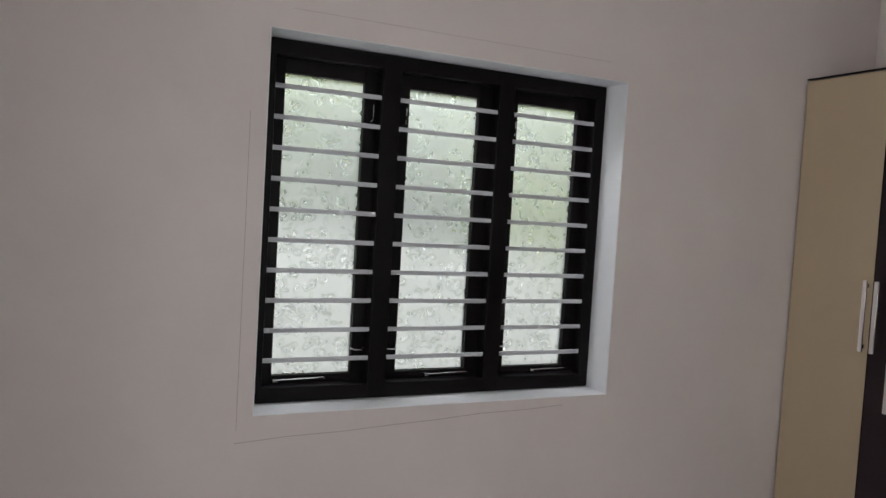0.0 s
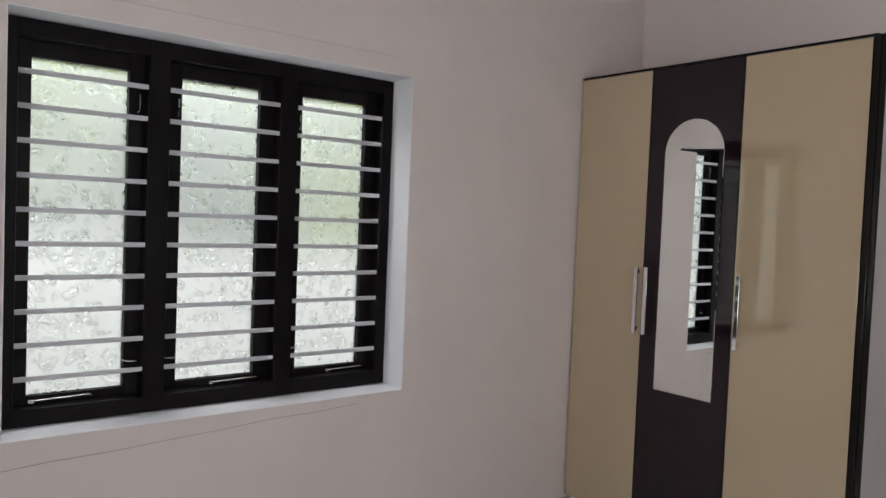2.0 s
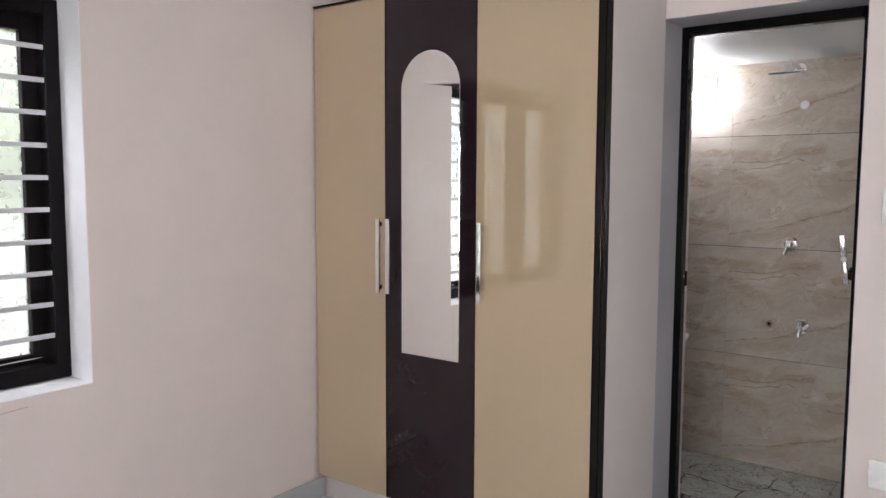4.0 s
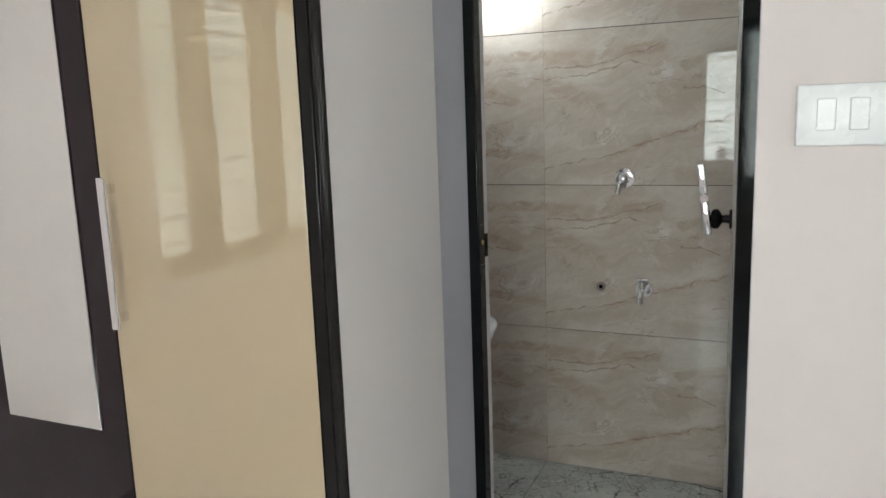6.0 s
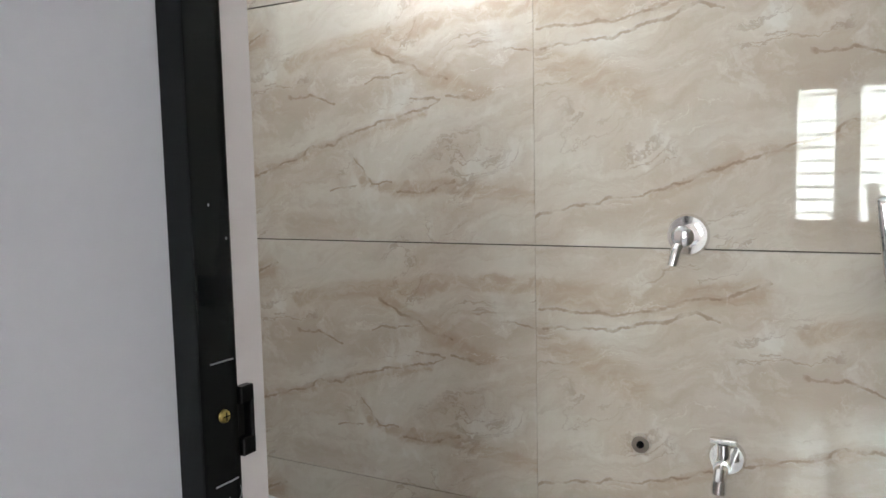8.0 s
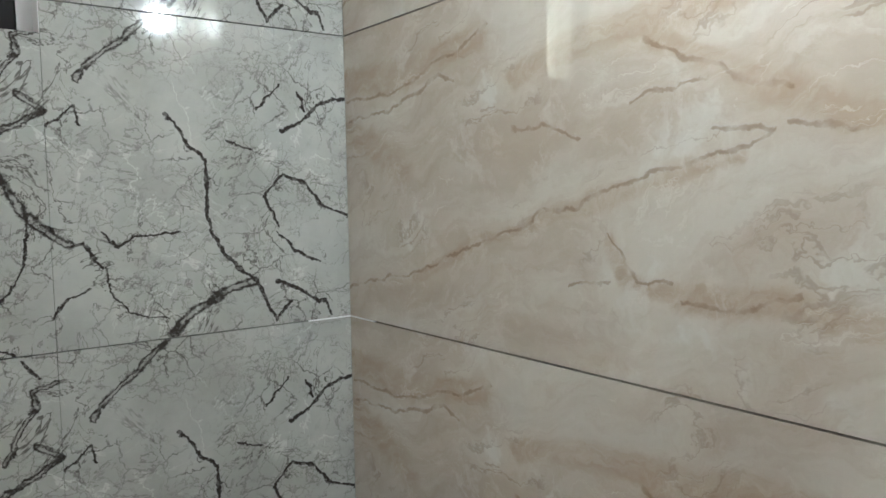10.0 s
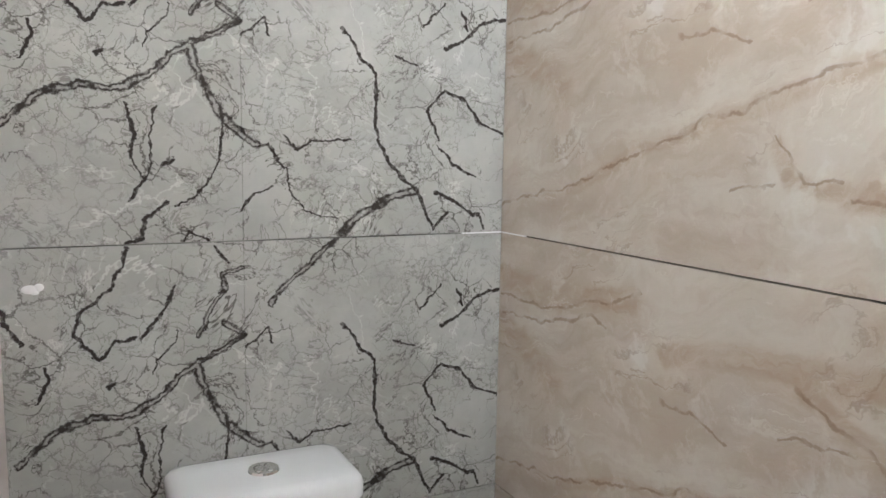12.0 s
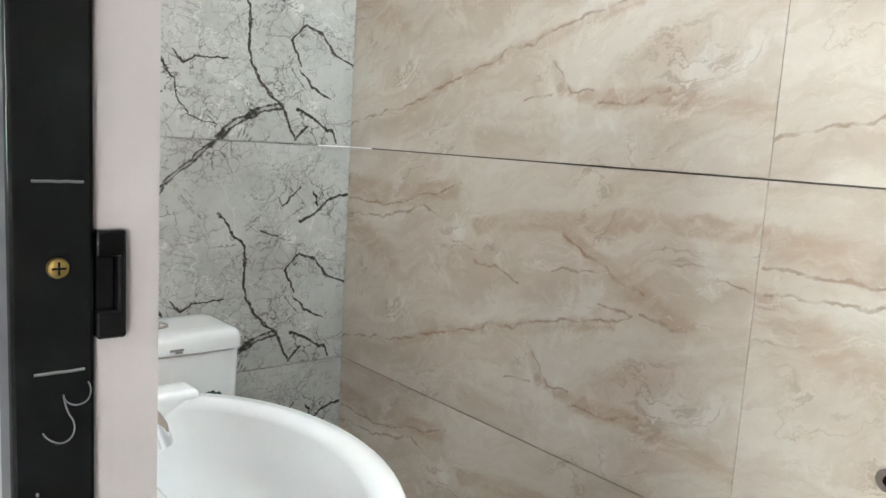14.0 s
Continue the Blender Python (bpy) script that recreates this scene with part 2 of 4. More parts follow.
BROWN_SMEARS = [
    (0.045, [(0.0, 0.50), (0.25, 0.49), (0.45, 0.53)]),
    (0.055, [(0.02, 0.40), (0.16, 0.34), (0.22, 0.30)]),
    (0.030, [(0.80, 0.46), (0.90, 0.41), (1.0, 0.36), (1.09, 0.33)]),
    (0.030, [(0.85, 0.13), (1.0, 0.14), (1.2, 0.10)]),
    (0.035, [(0.55, 0.45), (0.75, 0.48), (1.2, 0.52)]),
    (0.020, [(0.25, 0.11), (0.6, 0.225), (0.93, 0.30)]),
    (0.022, [(0.73, 0.20), (0.76, 0.15), (0.84, 0.14)]),
]


def brown_marble(name):
    """Polished beige tile with slanting soft bands and thin brown veins; the same print on every tile."""
    m = Mat(name)
    sep = m.node("SeparateXYZ", Vector=m.place())
    run = m.math("SUBTRACT", BX + BY, m.math("ADD", sep, sep.node.outputs[1]))
    uv = m.node("CombineXYZ", X=m.math("FLOORED_MODULO", run, 1.2032), Y=m.math("FLOORED_MODULO", sep.node.outputs[2], 0.6))
    wob = m.vec("SUBTRACT", m.noise(uv, 3.4, 6, 0.62, out=1), (0.5, 0.5, 0.5))
    w = m.vec("ADD", uv, m.vec("SCALE", wob, scale=0.22))
    # bands climb gently along the tile
    c, d = math.cos(radians(15)), math.sin(radians(15))
    lie = m.node("CombineXYZ", X=m.math("MULTIPLY", m.vec("DOT_PRODUCT", w, (c, d, 0), 1), 0.8), Y=m.math("MULTIPLY", m.vec("DOT_PRODUCT", w, (-d, c, 0), 1), 3.4))
    band = m.noise(lie, 2.2, 7, 0.62, 0.35)
    streak = m.noise(lie, 7.0, 7, 0.70, 0.3)
    cloud = m.noise(w, 4.0, 4)
    base = m.mix(m.step(band, 0.34, 0.64), (0.47, 0.395, 0.325), (0.60, 0.55, 0.485))
    base = m.mix(m.math("MULTIPLY", m.step(streak, 0.5, 0.72), 0.4), base, (0.44, 0.345, 0.26))
    smear = seg_veins(m, m.vec("ADD", uv, m.vec("SCALE", wob, scale=0.09)), BROWN_SMEARS)
    smear = m.math("MULTIPLY", smear, m.step(streak, 0.35, 0.62, 0.25, 0.85))
    base = m.mix(smear, base, (0.43, 0.33, 0.245))
    patch = m.math("MULTIPLY", m.step(m.noise(w, 7.5, 5, 0.6, 0.5), 0.54, 0.66), m.step(cloud, 0.40, 0.6))
    base = m.mix(m.math("MULTIPLY", patch, 0.7), base, (0.66, 0.635, 0.59))
    mott = m.noise(w, 16.0, 6, 0.68, 0.6)
    base = m.mix(m.math("MULTIPLY", m.step(mott, 0.52, 0.7), 0.35), base, (0.68, 0.64, 0.585))
    base = m.mix(m.math("MULTIPLY", m.step(mott, 0.46, 0.3), 0.22), base, (0.42, 0.32, 0.24))
    line = m.math("ABSOLUTE", m.math("SUBTRACT", m.noise(lie, 2.3, 5, 0.55, 0.6), 0.5))
    thin = m.math("MULTIPLY", m.step(line, 0.0, 0.011, 1.0, 0.0), m.step(m.noise(w, 4, 2), 0.45, 0.62))
    base = m.mix(m.math("MULTIPLY", thin, 0.42), base, (0.25, 0.165, 0.11))
    line2 = m.math("ABSOLUTE", m.math("SUBTRACT", m.noise(lie, 3.4, 6, 0.6, 0.8), 0.48))
    pale = m.math("MULTIPLY", m.step(line2, 0.0, 0.012, 1.0, 0.0), m.step(m.noise(w, 6.5, 2), 0.5, 0.62))
    base = m.mix(m.math("MULTIPLY", pale, 0.4), base, (0.72, 0.68, 0.62))
    jit = m.vec("SUBTRACT", m.noise(uv, 14, 5, 0.6, out=1), (0.5, 0.5, 0.5))
    v = seg_veins(m, m.vec("ADD", uv, m.vec("SCALE", jit, scale=0.05)), BROWN_VEINS)
    v = m.math("MULTIPLY", v, m.step(m.noise(uv, 22, 3), 0.36, 0.58, 0.2, 1.0))
    base = m.mix(m.math("MULTIPLY", v, 0.62), base, (0.25, 0.165, 0.105))
    return m.set(Base_Color=base, Roughness=m.step(cloud, 0.3, 0.7, 0.012, 0.03), Specular_IOR_Level=0.5)


def frosted_glass(name):
    """Obscure glass pressed with leaf and pebble shapes."""
    m = Mat(name)
    sep = m.node("SeparateXYZ", Vector=m.local())
    uv = m.node("CombineXYZ", X=sep, Y=sep.node.outputs[2])
    wob = m.vec("SUBTRACT", m.noise(uv, 11, 2, out=1), (0.5, 0.5, 0.5))
    w = m.vec("ADD", uv, m.vec("SCALE", wob, scale=0.09))

    def leaves(scale, squash, off):
        n = m.t.nodes.new("ShaderNodeTexVoronoi")
        m.put(n.inputs["Vector"], m.vec("ADD", m.vec("MULTIPLY", w, squash), off))
        m.put(n.inputs["Scale"], scale)
        m.put(n.inputs["Randomness"], 0.85)
        size = m.math("MULTIPLY_ADD", m.node("SeparateColor", Color=n.outputs["Color"]), 0.22, 0.26)
        gap = m.math("SUBTRACT", n.outputs["Distance"], size)
        return m.step(gap, -0.22, 0.03, 1.0, 0.0), m.step(m.math("ABSOLUTE", gap), 0.0, 0.10, 1.0, 0.0)

    leaf, rim = leaves(15.0, (1.0, 1.5, 1.0), (0, 0, 0))
    leaf2, rim2 = leaves(17.0, (1.6, 0.95, 1.0), (3.3, 1.7, 0))
    leaf, rim = m.math("MAXIMUM", leaf, leaf2), m.math("MAXIMUM", rim, m.math("MULTIPLY", rim2, 0.6))
    fine = m.noise(uv, 260, 3)
    bump = m.node("Bump", Height=m.math("ADD", leaf, m.math("MULTIPLY", fine, 0.10)), Strength=0.30, Distance=0.006)
    refr = m.node("BsdfRefraction", Color=(0.93, 0.96, 0.93), Roughness=m.math("SUBTRACT", 0.34, m.math("MULTIPLY", leaf, 0.10)), IOR=1.3, Normal=bump)
    tran = m.node("BsdfTranslucent", Color=m.mix(rim, (0.86, 0.90, 0.86), (0.52, 0.58, 0.50)), Normal=bump)
    mix = m.node("MixShader", i0=m.math("ADD", 0.25, m.math("MULTIPLY", rim, 0.25)), i1=refr, i2=tran)
    gloss = m.node("BsdfGlossy", Color=(1, 1, 1), Roughness=0.12, Normal=bump)
    m.t.links.new(m.node("MixShader", i0=0.05, i1=mix, i2=gloss), m.out.inputs[0])
    return m.mat


def leaf_green(name):
    m = Mat(name)
    isl = m.t.nodes.new("ShaderNodeNewGeometry").outputs["Random Per Island"]
    c = m.mix(isl, (0.14, 0.22, 0.02), (0.40, 0.50, 0.05))
    return m.set(Base_Color=c, Roughness=0.55, Transmission_Weight=0.0)


def lit(name, color, strength):
    m = Mat(name)
    return m.set(Base_Color=(0.9, 0.9, 0.88), Emission_Color=color, Emission_Strength=strength)


WALL = paint("wall_paint", (0.68, 0.602, 0.575))
CEIL = paint("ceiling_paint", (0.78, 0.78, 0.77))
REVEAL = paint("white_reveal_paint", (0.80, 0.80, 0.82))
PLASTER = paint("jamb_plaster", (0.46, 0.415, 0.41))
BLACK = simple("black_window_paint", (0.0055, 0.004, 0.0045), 0.4, vary=0.3, bump=0.15, spec=0.12)
BLACKGLOSS = simple("black_door_frame_paint", (0.003, 0.0035, 0.0035), 0.05, vary=0.3, bump=0.02, spec=0.24)
BAR = simple("grey_bar_paint", (0.52, 0.53, 0.55), 0.4)
BEIGE = simple("beige_gloss_laminate", (0.465, 0.358, 0.232), 0.4, vary=0.012, scale=3, coat=1.0, spec=0.05, coat_ior=1.9)
DARK = simple("dark_brown_laminate", (0.017, 0.009, 0.012), 0.02, vary=0.2, spec=0.36)
WHITEBOARD = simple("white_board", (0.55, 0.515, 0.495), 0.45, vary=0.04)
EDGE = simple("black_edge_profile", (0.012, 0.010, 0.009), 0.16, vary=0.3, spec=0.2)
CHROME = simple("chrome", (0.85, 0.85, 0.86), 0.06, metal=1.0, vary=0.03)
STEEL = simple("brushed_steel", (0.62, 0.61, 0.60), 0.22, metal=1.0, vary=0.08)
MIRROR = simple("mirror_silver", (0.90, 0.91, 0.90), 0.01, metal=1.0, vary=0.005)
CERAMIC = simple("white_ceramic", (0.76, 0.775, 0.785), 0.09, vary=0.02, coat=0.4)
PLASTIC = simple("white_plastic", (0.78, 0.78, 0.77), 0.28, vary=0.03)
BLACKPLASTIC = simple("black_plastic", (0.004, 0.004, 0.004), 0.15, spec=0.2)
DOORSKIN = simple("grey_door_skin", (0.36, 0.335, 0.31), 0.3, vary=0.1)
SKIRT = simple("grey_skirting_tile", (0.40, 0.41, 0.42), 0.15, vary=0.12, scale=5)
FLOOR = simple("polished_floor_tile", (0.46, 0.46, 0.47), 0.06, vary=0.1, scale=3)
GROUT = simple("dark_grout", (0.10, 0.085, 0.07), 0.9, vary=0.2)
PALEGROUT = simple("pale_grout", (0.34, 0.34, 0.32), 0.9, vary=0.2)
BRASS = simple("brass", (0.50, 0.36, 0.12), 0.3, metal=1.0)
CHALK = simple("chalk_mark", (0.17, 0.17, 0.17), 0.9)
STICKER1 = simple("green_sticker", (0.22, 0.33, 0.17), 0.4, vary=0.5, scale=60)
STICKER2 = simple("dark_sticker", (0.02, 0.06, 0.04), 0.4, vary=0.6, scale=60)
BARK = simple("bark", (0.16, 0.12, 0.08), 0.9, vary=0.4, bump=0.5)
PAVING = simple("pale_paving", (0.46, 0.47, 0.47), 0.8, vary=0.15, scale=2)
GARDENWALL = simple("pale_garden_wall", (0.53, 0.55, 0.57), 0.8, vary=0.1, scale=2)
LEAF = leaf_green("leaves")
GREY = grey_marble("grey_marble_tile")
GREYFLOOR = grey_marble("grey_marble_floor", False)
BROWN = brown_marble("brown_marble_tile")
GLASS = frosted_glass("frosted_glass")
BULB = lit("bulb_glow", (0.90, 0.97, 1.0), 150.0)


# ---- mesh tools ----
def box(bm, x0, x1, y0, y1, z0, z1, bev=0.0, seg=2):
    x0, x1, y0, y1, z0, z1 = min(x0, x1), max(x0, x1), min(y0, y1), max(y0, y1), min(z0, z1), max(z0, z1)
    r = bmesh.ops.create_cube(bm, size=1, matrix=Matrix.LocRotScale(((x0 + x1) / 2, (y0 + y1) / 2, (z0 + z1) / 2), None, (x1 - x0, y1 - y0, z1 - z0)))
    if bev:
        edges = list({e for v in r["verts"] for e in v.link_edges})
        bmesh.ops.bevel(bm, geom=edges, offset=bev, segments=seg, profile=0.5, affect="EDGES")
    return bm


def cyl(bm, a, b, r, r2=None, n=20):
    a, b = Vector(a), Vector(b)
    m = Matrix.Translation((a + b) / 2) @ (b - a).to_track_quat("Z", "Y").to_matrix().to_4x4()
    bmesh.ops.create_cone(bm, cap_ends=True, segments=n, radius1=r, radius2=r if r2 is None else r2, depth=(b - a).length, matrix=m)
    return bm


def ball(bm, c, r, s=(1, 1, 1), n=16):
    bmesh.ops.create_uvsphere(bm, u_segments=n * 2, v_segments=n, radius=r, matrix=Matrix.LocRotScale(c, None, s))
    return bm


def tube(bm, pts, r, n=20):
    """A bent pipe through the points."""
    pts = [Vector(p) for p in pts]
    rings = []
    for i, p in enumerate(pts):
        d = (pts[min(i + 1, len(pts) - 1)] - pts[max(i - 1, 0)]).normalized()
        q = d.to_track_quat("Z", "Y")
        rings.append([bm.verts.new(p + q @ Vector((r * math.cos(k * math.tau / n), r * math.sin(k * math.tau / n), 0))) for k in range(n)])
    for a, b in zip(rings, rings[1:]):
        for k in range(n):
            bm.faces.new((a[k], a[(k + 1) % n], b[(k + 1) % n], b[k]))
    bm.faces.new(rings[0][::-1])
    bm.faces.new(rings[-1])
    return bm


def loft(bm, rings, cap0=True, cap1=True):
    vs = [[bm.verts.new(p) for p in ring] for ring in rings]
    n = len(vs[0])
    for a, b in zip(vs, vs[1:]):
        for k in range(n):
            bm.faces.new((a[k], a[(k + 1) % n], b[(k + 1) % n], b[k]))
    if cap0:
        bm.faces.new(vs[0][::-1])
    if cap1:
        bm.faces.new(vs[-1])
    bmesh.ops.recalc_face_normals(bm, faces=bm.faces[:])
    return bm


def mesh_of(name, bm, material, smooth=True, angle=21):
    me = bpy.data.meshes.new(name)
    bm.to_mesh(me)
    bm.free()
    me.materials.append(material)
    if smooth:
        me.shade_smooth()
        me.set_sharp_from_angle(angle=radians(angle))
    return me


def part(name, bm, material, parent=None, label="", angle=21):
    ob = new(name, mesh_of(name, bm, material, True, angle))
    if parent:
        ob.parent = parent
    return tagged(ob, label) if label else ob


def thing(name, label, category, group="", at=(0, 0, 0)):
    ob = new(name)
    ob.empty_display_size = 0.1
    ob.location = at
    return tagged(ob, label, category, group)


def setting(name, bm, material, label, category):
    return tagged(part(name, bm, material), label, category, kind="structure")


def B():
    return bmesh.new()


# ---- bedroom shell ----
WX0, WX1, WZ0, WZ1 = -3.178, -1.608, 0.81, 2.20      # window opening
DY0, DY1, DZ = -2.217, -1.488, 2.20                   # door opening
WT = 0.285                                            # door wall thickness
BS = -2.75                                            # bathroom south wall
OUT = 0.30


def wall_with_hole(bm, axis, a0, a1, t0, t1, h0, h1, z0, z1, ztop):
    """A wall along axis from a0 to a1 with an opening h0..h1, z0..z1."""
    def add(p0, p1, q0, q1):
        if axis == "x":
            box(bm, p0, p1, t0, t1, q0, q1)
        else:
            box(bm, t0, t1, p0, p1, q0, q1)
    add(a0, h0, 0, ztop)
    add(h1, a1, 0, ztop)
    add(h0, h1, z1, ztop)
    if z0 > 0:
        add(h0, h1, 0, z0)
    return bm


setting("wall_north", wall_with_hole(B(), "x", WEST_X - OUT, 0, 0, OUT, WX0, WX1, WZ0, WZ1, ROOM_H), WALL, "warm off-white painted wall around the barred window", "wall")
setting("wall_east", wall_with_hole(B(), "y", SOUTH_Y - OUT, OUT, 0, WT, DY0, DY1, 0, DZ, ROOM_H), WALL, "warm off-white painted wall with the bathroom doorway", "wall")
setting("wall_west", wall_with_hole(B(), "y", SOUTH_Y, 0, WEST_X - OUT, WEST_X, -2.98, -1.41, WZ0, WZ1, ROOM_H), WALL, "warm off-white painted wall with a second window", "wall")
# the opening here is added, out of view, to let fill light in
setting("wall_south", wall_with_hole(B(), "x", WEST_X - OUT, 0, SOUTH_Y - OUT, SOUTH_Y, -3.185, -1.615, WZ0, WZ1, ROOM_H), WALL, "warm off-white painted wall with an added, unseen window", "wall")
setting("floor", box(B(), WEST_X, WT, SOUTH_Y, 0, -0.1, -0.012), GROUT, "glossy grey tiled bedroom floor bed", "floor")
setting("ceiling", box(B(), WEST_X - OUT, WT, SOUTH_Y - OUT, OUT, ROOM_H, ROOM_H + 0.12), CEIL, "plain white painted bedroom ceiling", "ceiling")

# white paint of the window openings: four thin linings each
def reveal(name, m):
    w, h = WX1 - WX0, WZ1 - WZ0
    bm = B()
    for b in ((0, 0.003, 0.001, OUT, 0, h), (w - 0.003, w, 0.001, OUT, 0, h), (0.003, w - 0.003, 0.001, OUT, h - 0.003, h), (0.003, w - 0.003, 0.001, OUT, 0, 0.003)):
        box(bm, *b)
    bmesh.ops.transform(bm, matrix=m, verts=bm.verts[:])
    setting(name, bm, REVEAL, "white painted window reveal with a flat sill", "window reveal")


reveal("trim_window_reveal", pose(WX0, 0, WZ0))
reveal("trim_west_window_reveal", pose(WEST_X, -2.98, WZ0, 0, 0, 90))
reveal("trim_south_window_reveal", pose(-1.615, SOUTH_Y, WZ0, 0, 0, 180))

# hairline plaster cracks round the opening
crack = B()
tube(crack, [(-3.24 + 0.2 * i, -0.0002, 0.715 + 0.012 * noise.noise((i * 0.7, 0, 3)) + 0.009 * i) for i in range(8)], 0.0011, 5)
tube(crack, [(-3.235 + 0.004 * noise.noise((i, 2, 0)), -0.0002, 0.76 + 0.19 * i) for i in range(7)], 0.0007, 5)
tube(crack, [(-3.1 + 0.2 * i, -0.0002, 2.275 + 0.008 * noise.noise((i, 5, 0))) for i in range(8)], 0.0006, 5)
setting("trim_plaster_crack", crack, simple("crack_shadow_line", (0.33, 0.27, 0.23), 0.9), "hairline cracks in the plaster round the window", "crack")

sk = B()
box(sk, WEST_X, -0.46, -0.012, 0, 0, 0.10, 0.002, 1)
setting("baseboard_north", sk, SKIRT, "grey tile skirting along the window wall", "skirting")
sk = B()
box(sk, -0.012, 0, SOUTH_Y, DY0 - 0.002, 0, 0.10, 0.002, 1)
setting("baseboard_east", sk, SKIRT, "grey tile skirting beside the bathroom door", "skirting")


# ---- barred window ----
def build_window():
    """Three black casements with frosted panes behind ten grey bars each; origin at the opening's lower left, inner wall face."""
    w, h = WX1 - WX0, WZ1 - WZ0
    win = thing("window_1", "black wooden three-casement window with frosted panes and grey bars", "window")
    f0, f1 = 0.145, 0.225
    post = [(0.003, 0.058), (0.482, 0.562), (1.010, 1.090), (w - 0.058, w - 0.003)]
    bm = B()
    for a, b in post:
        box(bm, a, b, f0, f1, 0.004, h - 0.004, 0.006)
    box(bm, 0.003, w - 0.003, f0 + 0.001, f1 - 0.001, h - 0.066, h - 0.004, 0.006)
    box(bm, 0.003, w - 0.003, f0 + 0.001, f1 - 0.001, 0.004, 0.066, 0.006)
    fr = part("window_frame", bm, BLACK, win, "black painted outer frame with mullions")
    for i in range(3):
        a, b = post[i][1], post[i + 1][0]
        g0, g1 = ((0.107, 0.427), (0.624, 0.945), (1.139, 1.455))[i]
        zb, zt = 0.098, h - 0.120
        bm = B()
        y0, y1 = 0.202, 0.243
        box(bm, a - 0.01, g0, y0, y1, 0.05, h - 0.05, 0.004)
        box(bm, g1, b + 0.01, y0, y1, 0.05, h - 0.05, 0.004)
        box(bm, g0 - 0.002, g1 + 0.002, y0 + 0.001, y1 - 0.001, zt, h - 0.05, 0.004)
        box(bm, g0 - 0.002, g1 + 0.002, y0 + 0.001, y1 - 0.001, 0.05, zb, 0.004)
        sash = part("casement", bm, BLACK, win)
        pane = part("pane", box(B(), g0 - 0.004, g1 + 0.004, 0.228, 0.233, zb - 0.004, zt + 0.004), GLASS, sash, "frosted glass pressed with leaf shapes")
        pane.visible_shadow = False
        # stay along the bottom rail, with its peg
        sx = a + (0.06 if i == 0 else 0.20)
        tube_bm = tube(B(), [(sx, 0.19, 0.078), (sx + 0.01, 0.186, 0.082), (sx + 0.10, 0.186, 0.084), (sx + 0.19, 0.188, 0.086), (sx + 0.2, 0.19, 0.08)], 0.0035, 8)
        box(tube_bm, sx - 0.008, sx + 0.012, 0.186, 0.204, 0.072, 0.086, 0.002)
        part("casement_stay", tube_bm, STEEL, sash, "steel casement stay")
        hx = g1 + 0.03 if i == 0 else g0 - 0.025
        for hz, tall in ((h - 0.235, True), (0.20, False)):
            hook = B()
            if tall:
                tube(hook, [(hx, 0.2, hz - 0.035), (hx + 0.006, 0.186, hz - 0.03), (hx + 0.004, 0.182, hz), (hx + 0.006, 0.186, hz + 0.03), (hx + 0.012, 0.198, hz + 0.034)], 0.0035, 8)
            else:
                tube(hook, [(hx - 0.035, 0.19, hz), (hx - 0.02, 0.184, hz - 0.004), (hx + 0.012, 0.186, hz - 0.006), (hx + 0.02, 0.198, hz + 0.006)], 0.0035, 8)
                ball(hook, (hx - 0.035, 0.19, hz), 0.006, n=6)
            part("hook", hook, STEEL, sash, "bent steel hook")
        for k in range(10):
            z = 0.168 + k * (1.212 - 0.168) / 9
            part("bar", box(B(), a - 0.004, b + 0.006, 0.152, 0.158, z - 0.009, z + 0.009, 0.0015, 1), BAR, win, "flat grey iron bar")
    return win


win = build_window()
win.location = (WX0, 0, WZ0)
w2 = copy_thing(win, pose(WEST_X, -2.98, WZ0, 0, 0, 90))
# unseen south window, added so that the room gets more light
added_win = copy_thing(win, pose(-1.615, SOUTH_Y, WZ0, 0, 0, 180))
for k, w in enumerate((w2, added_win)):
    w.name = "window_%d" % (k + 2)


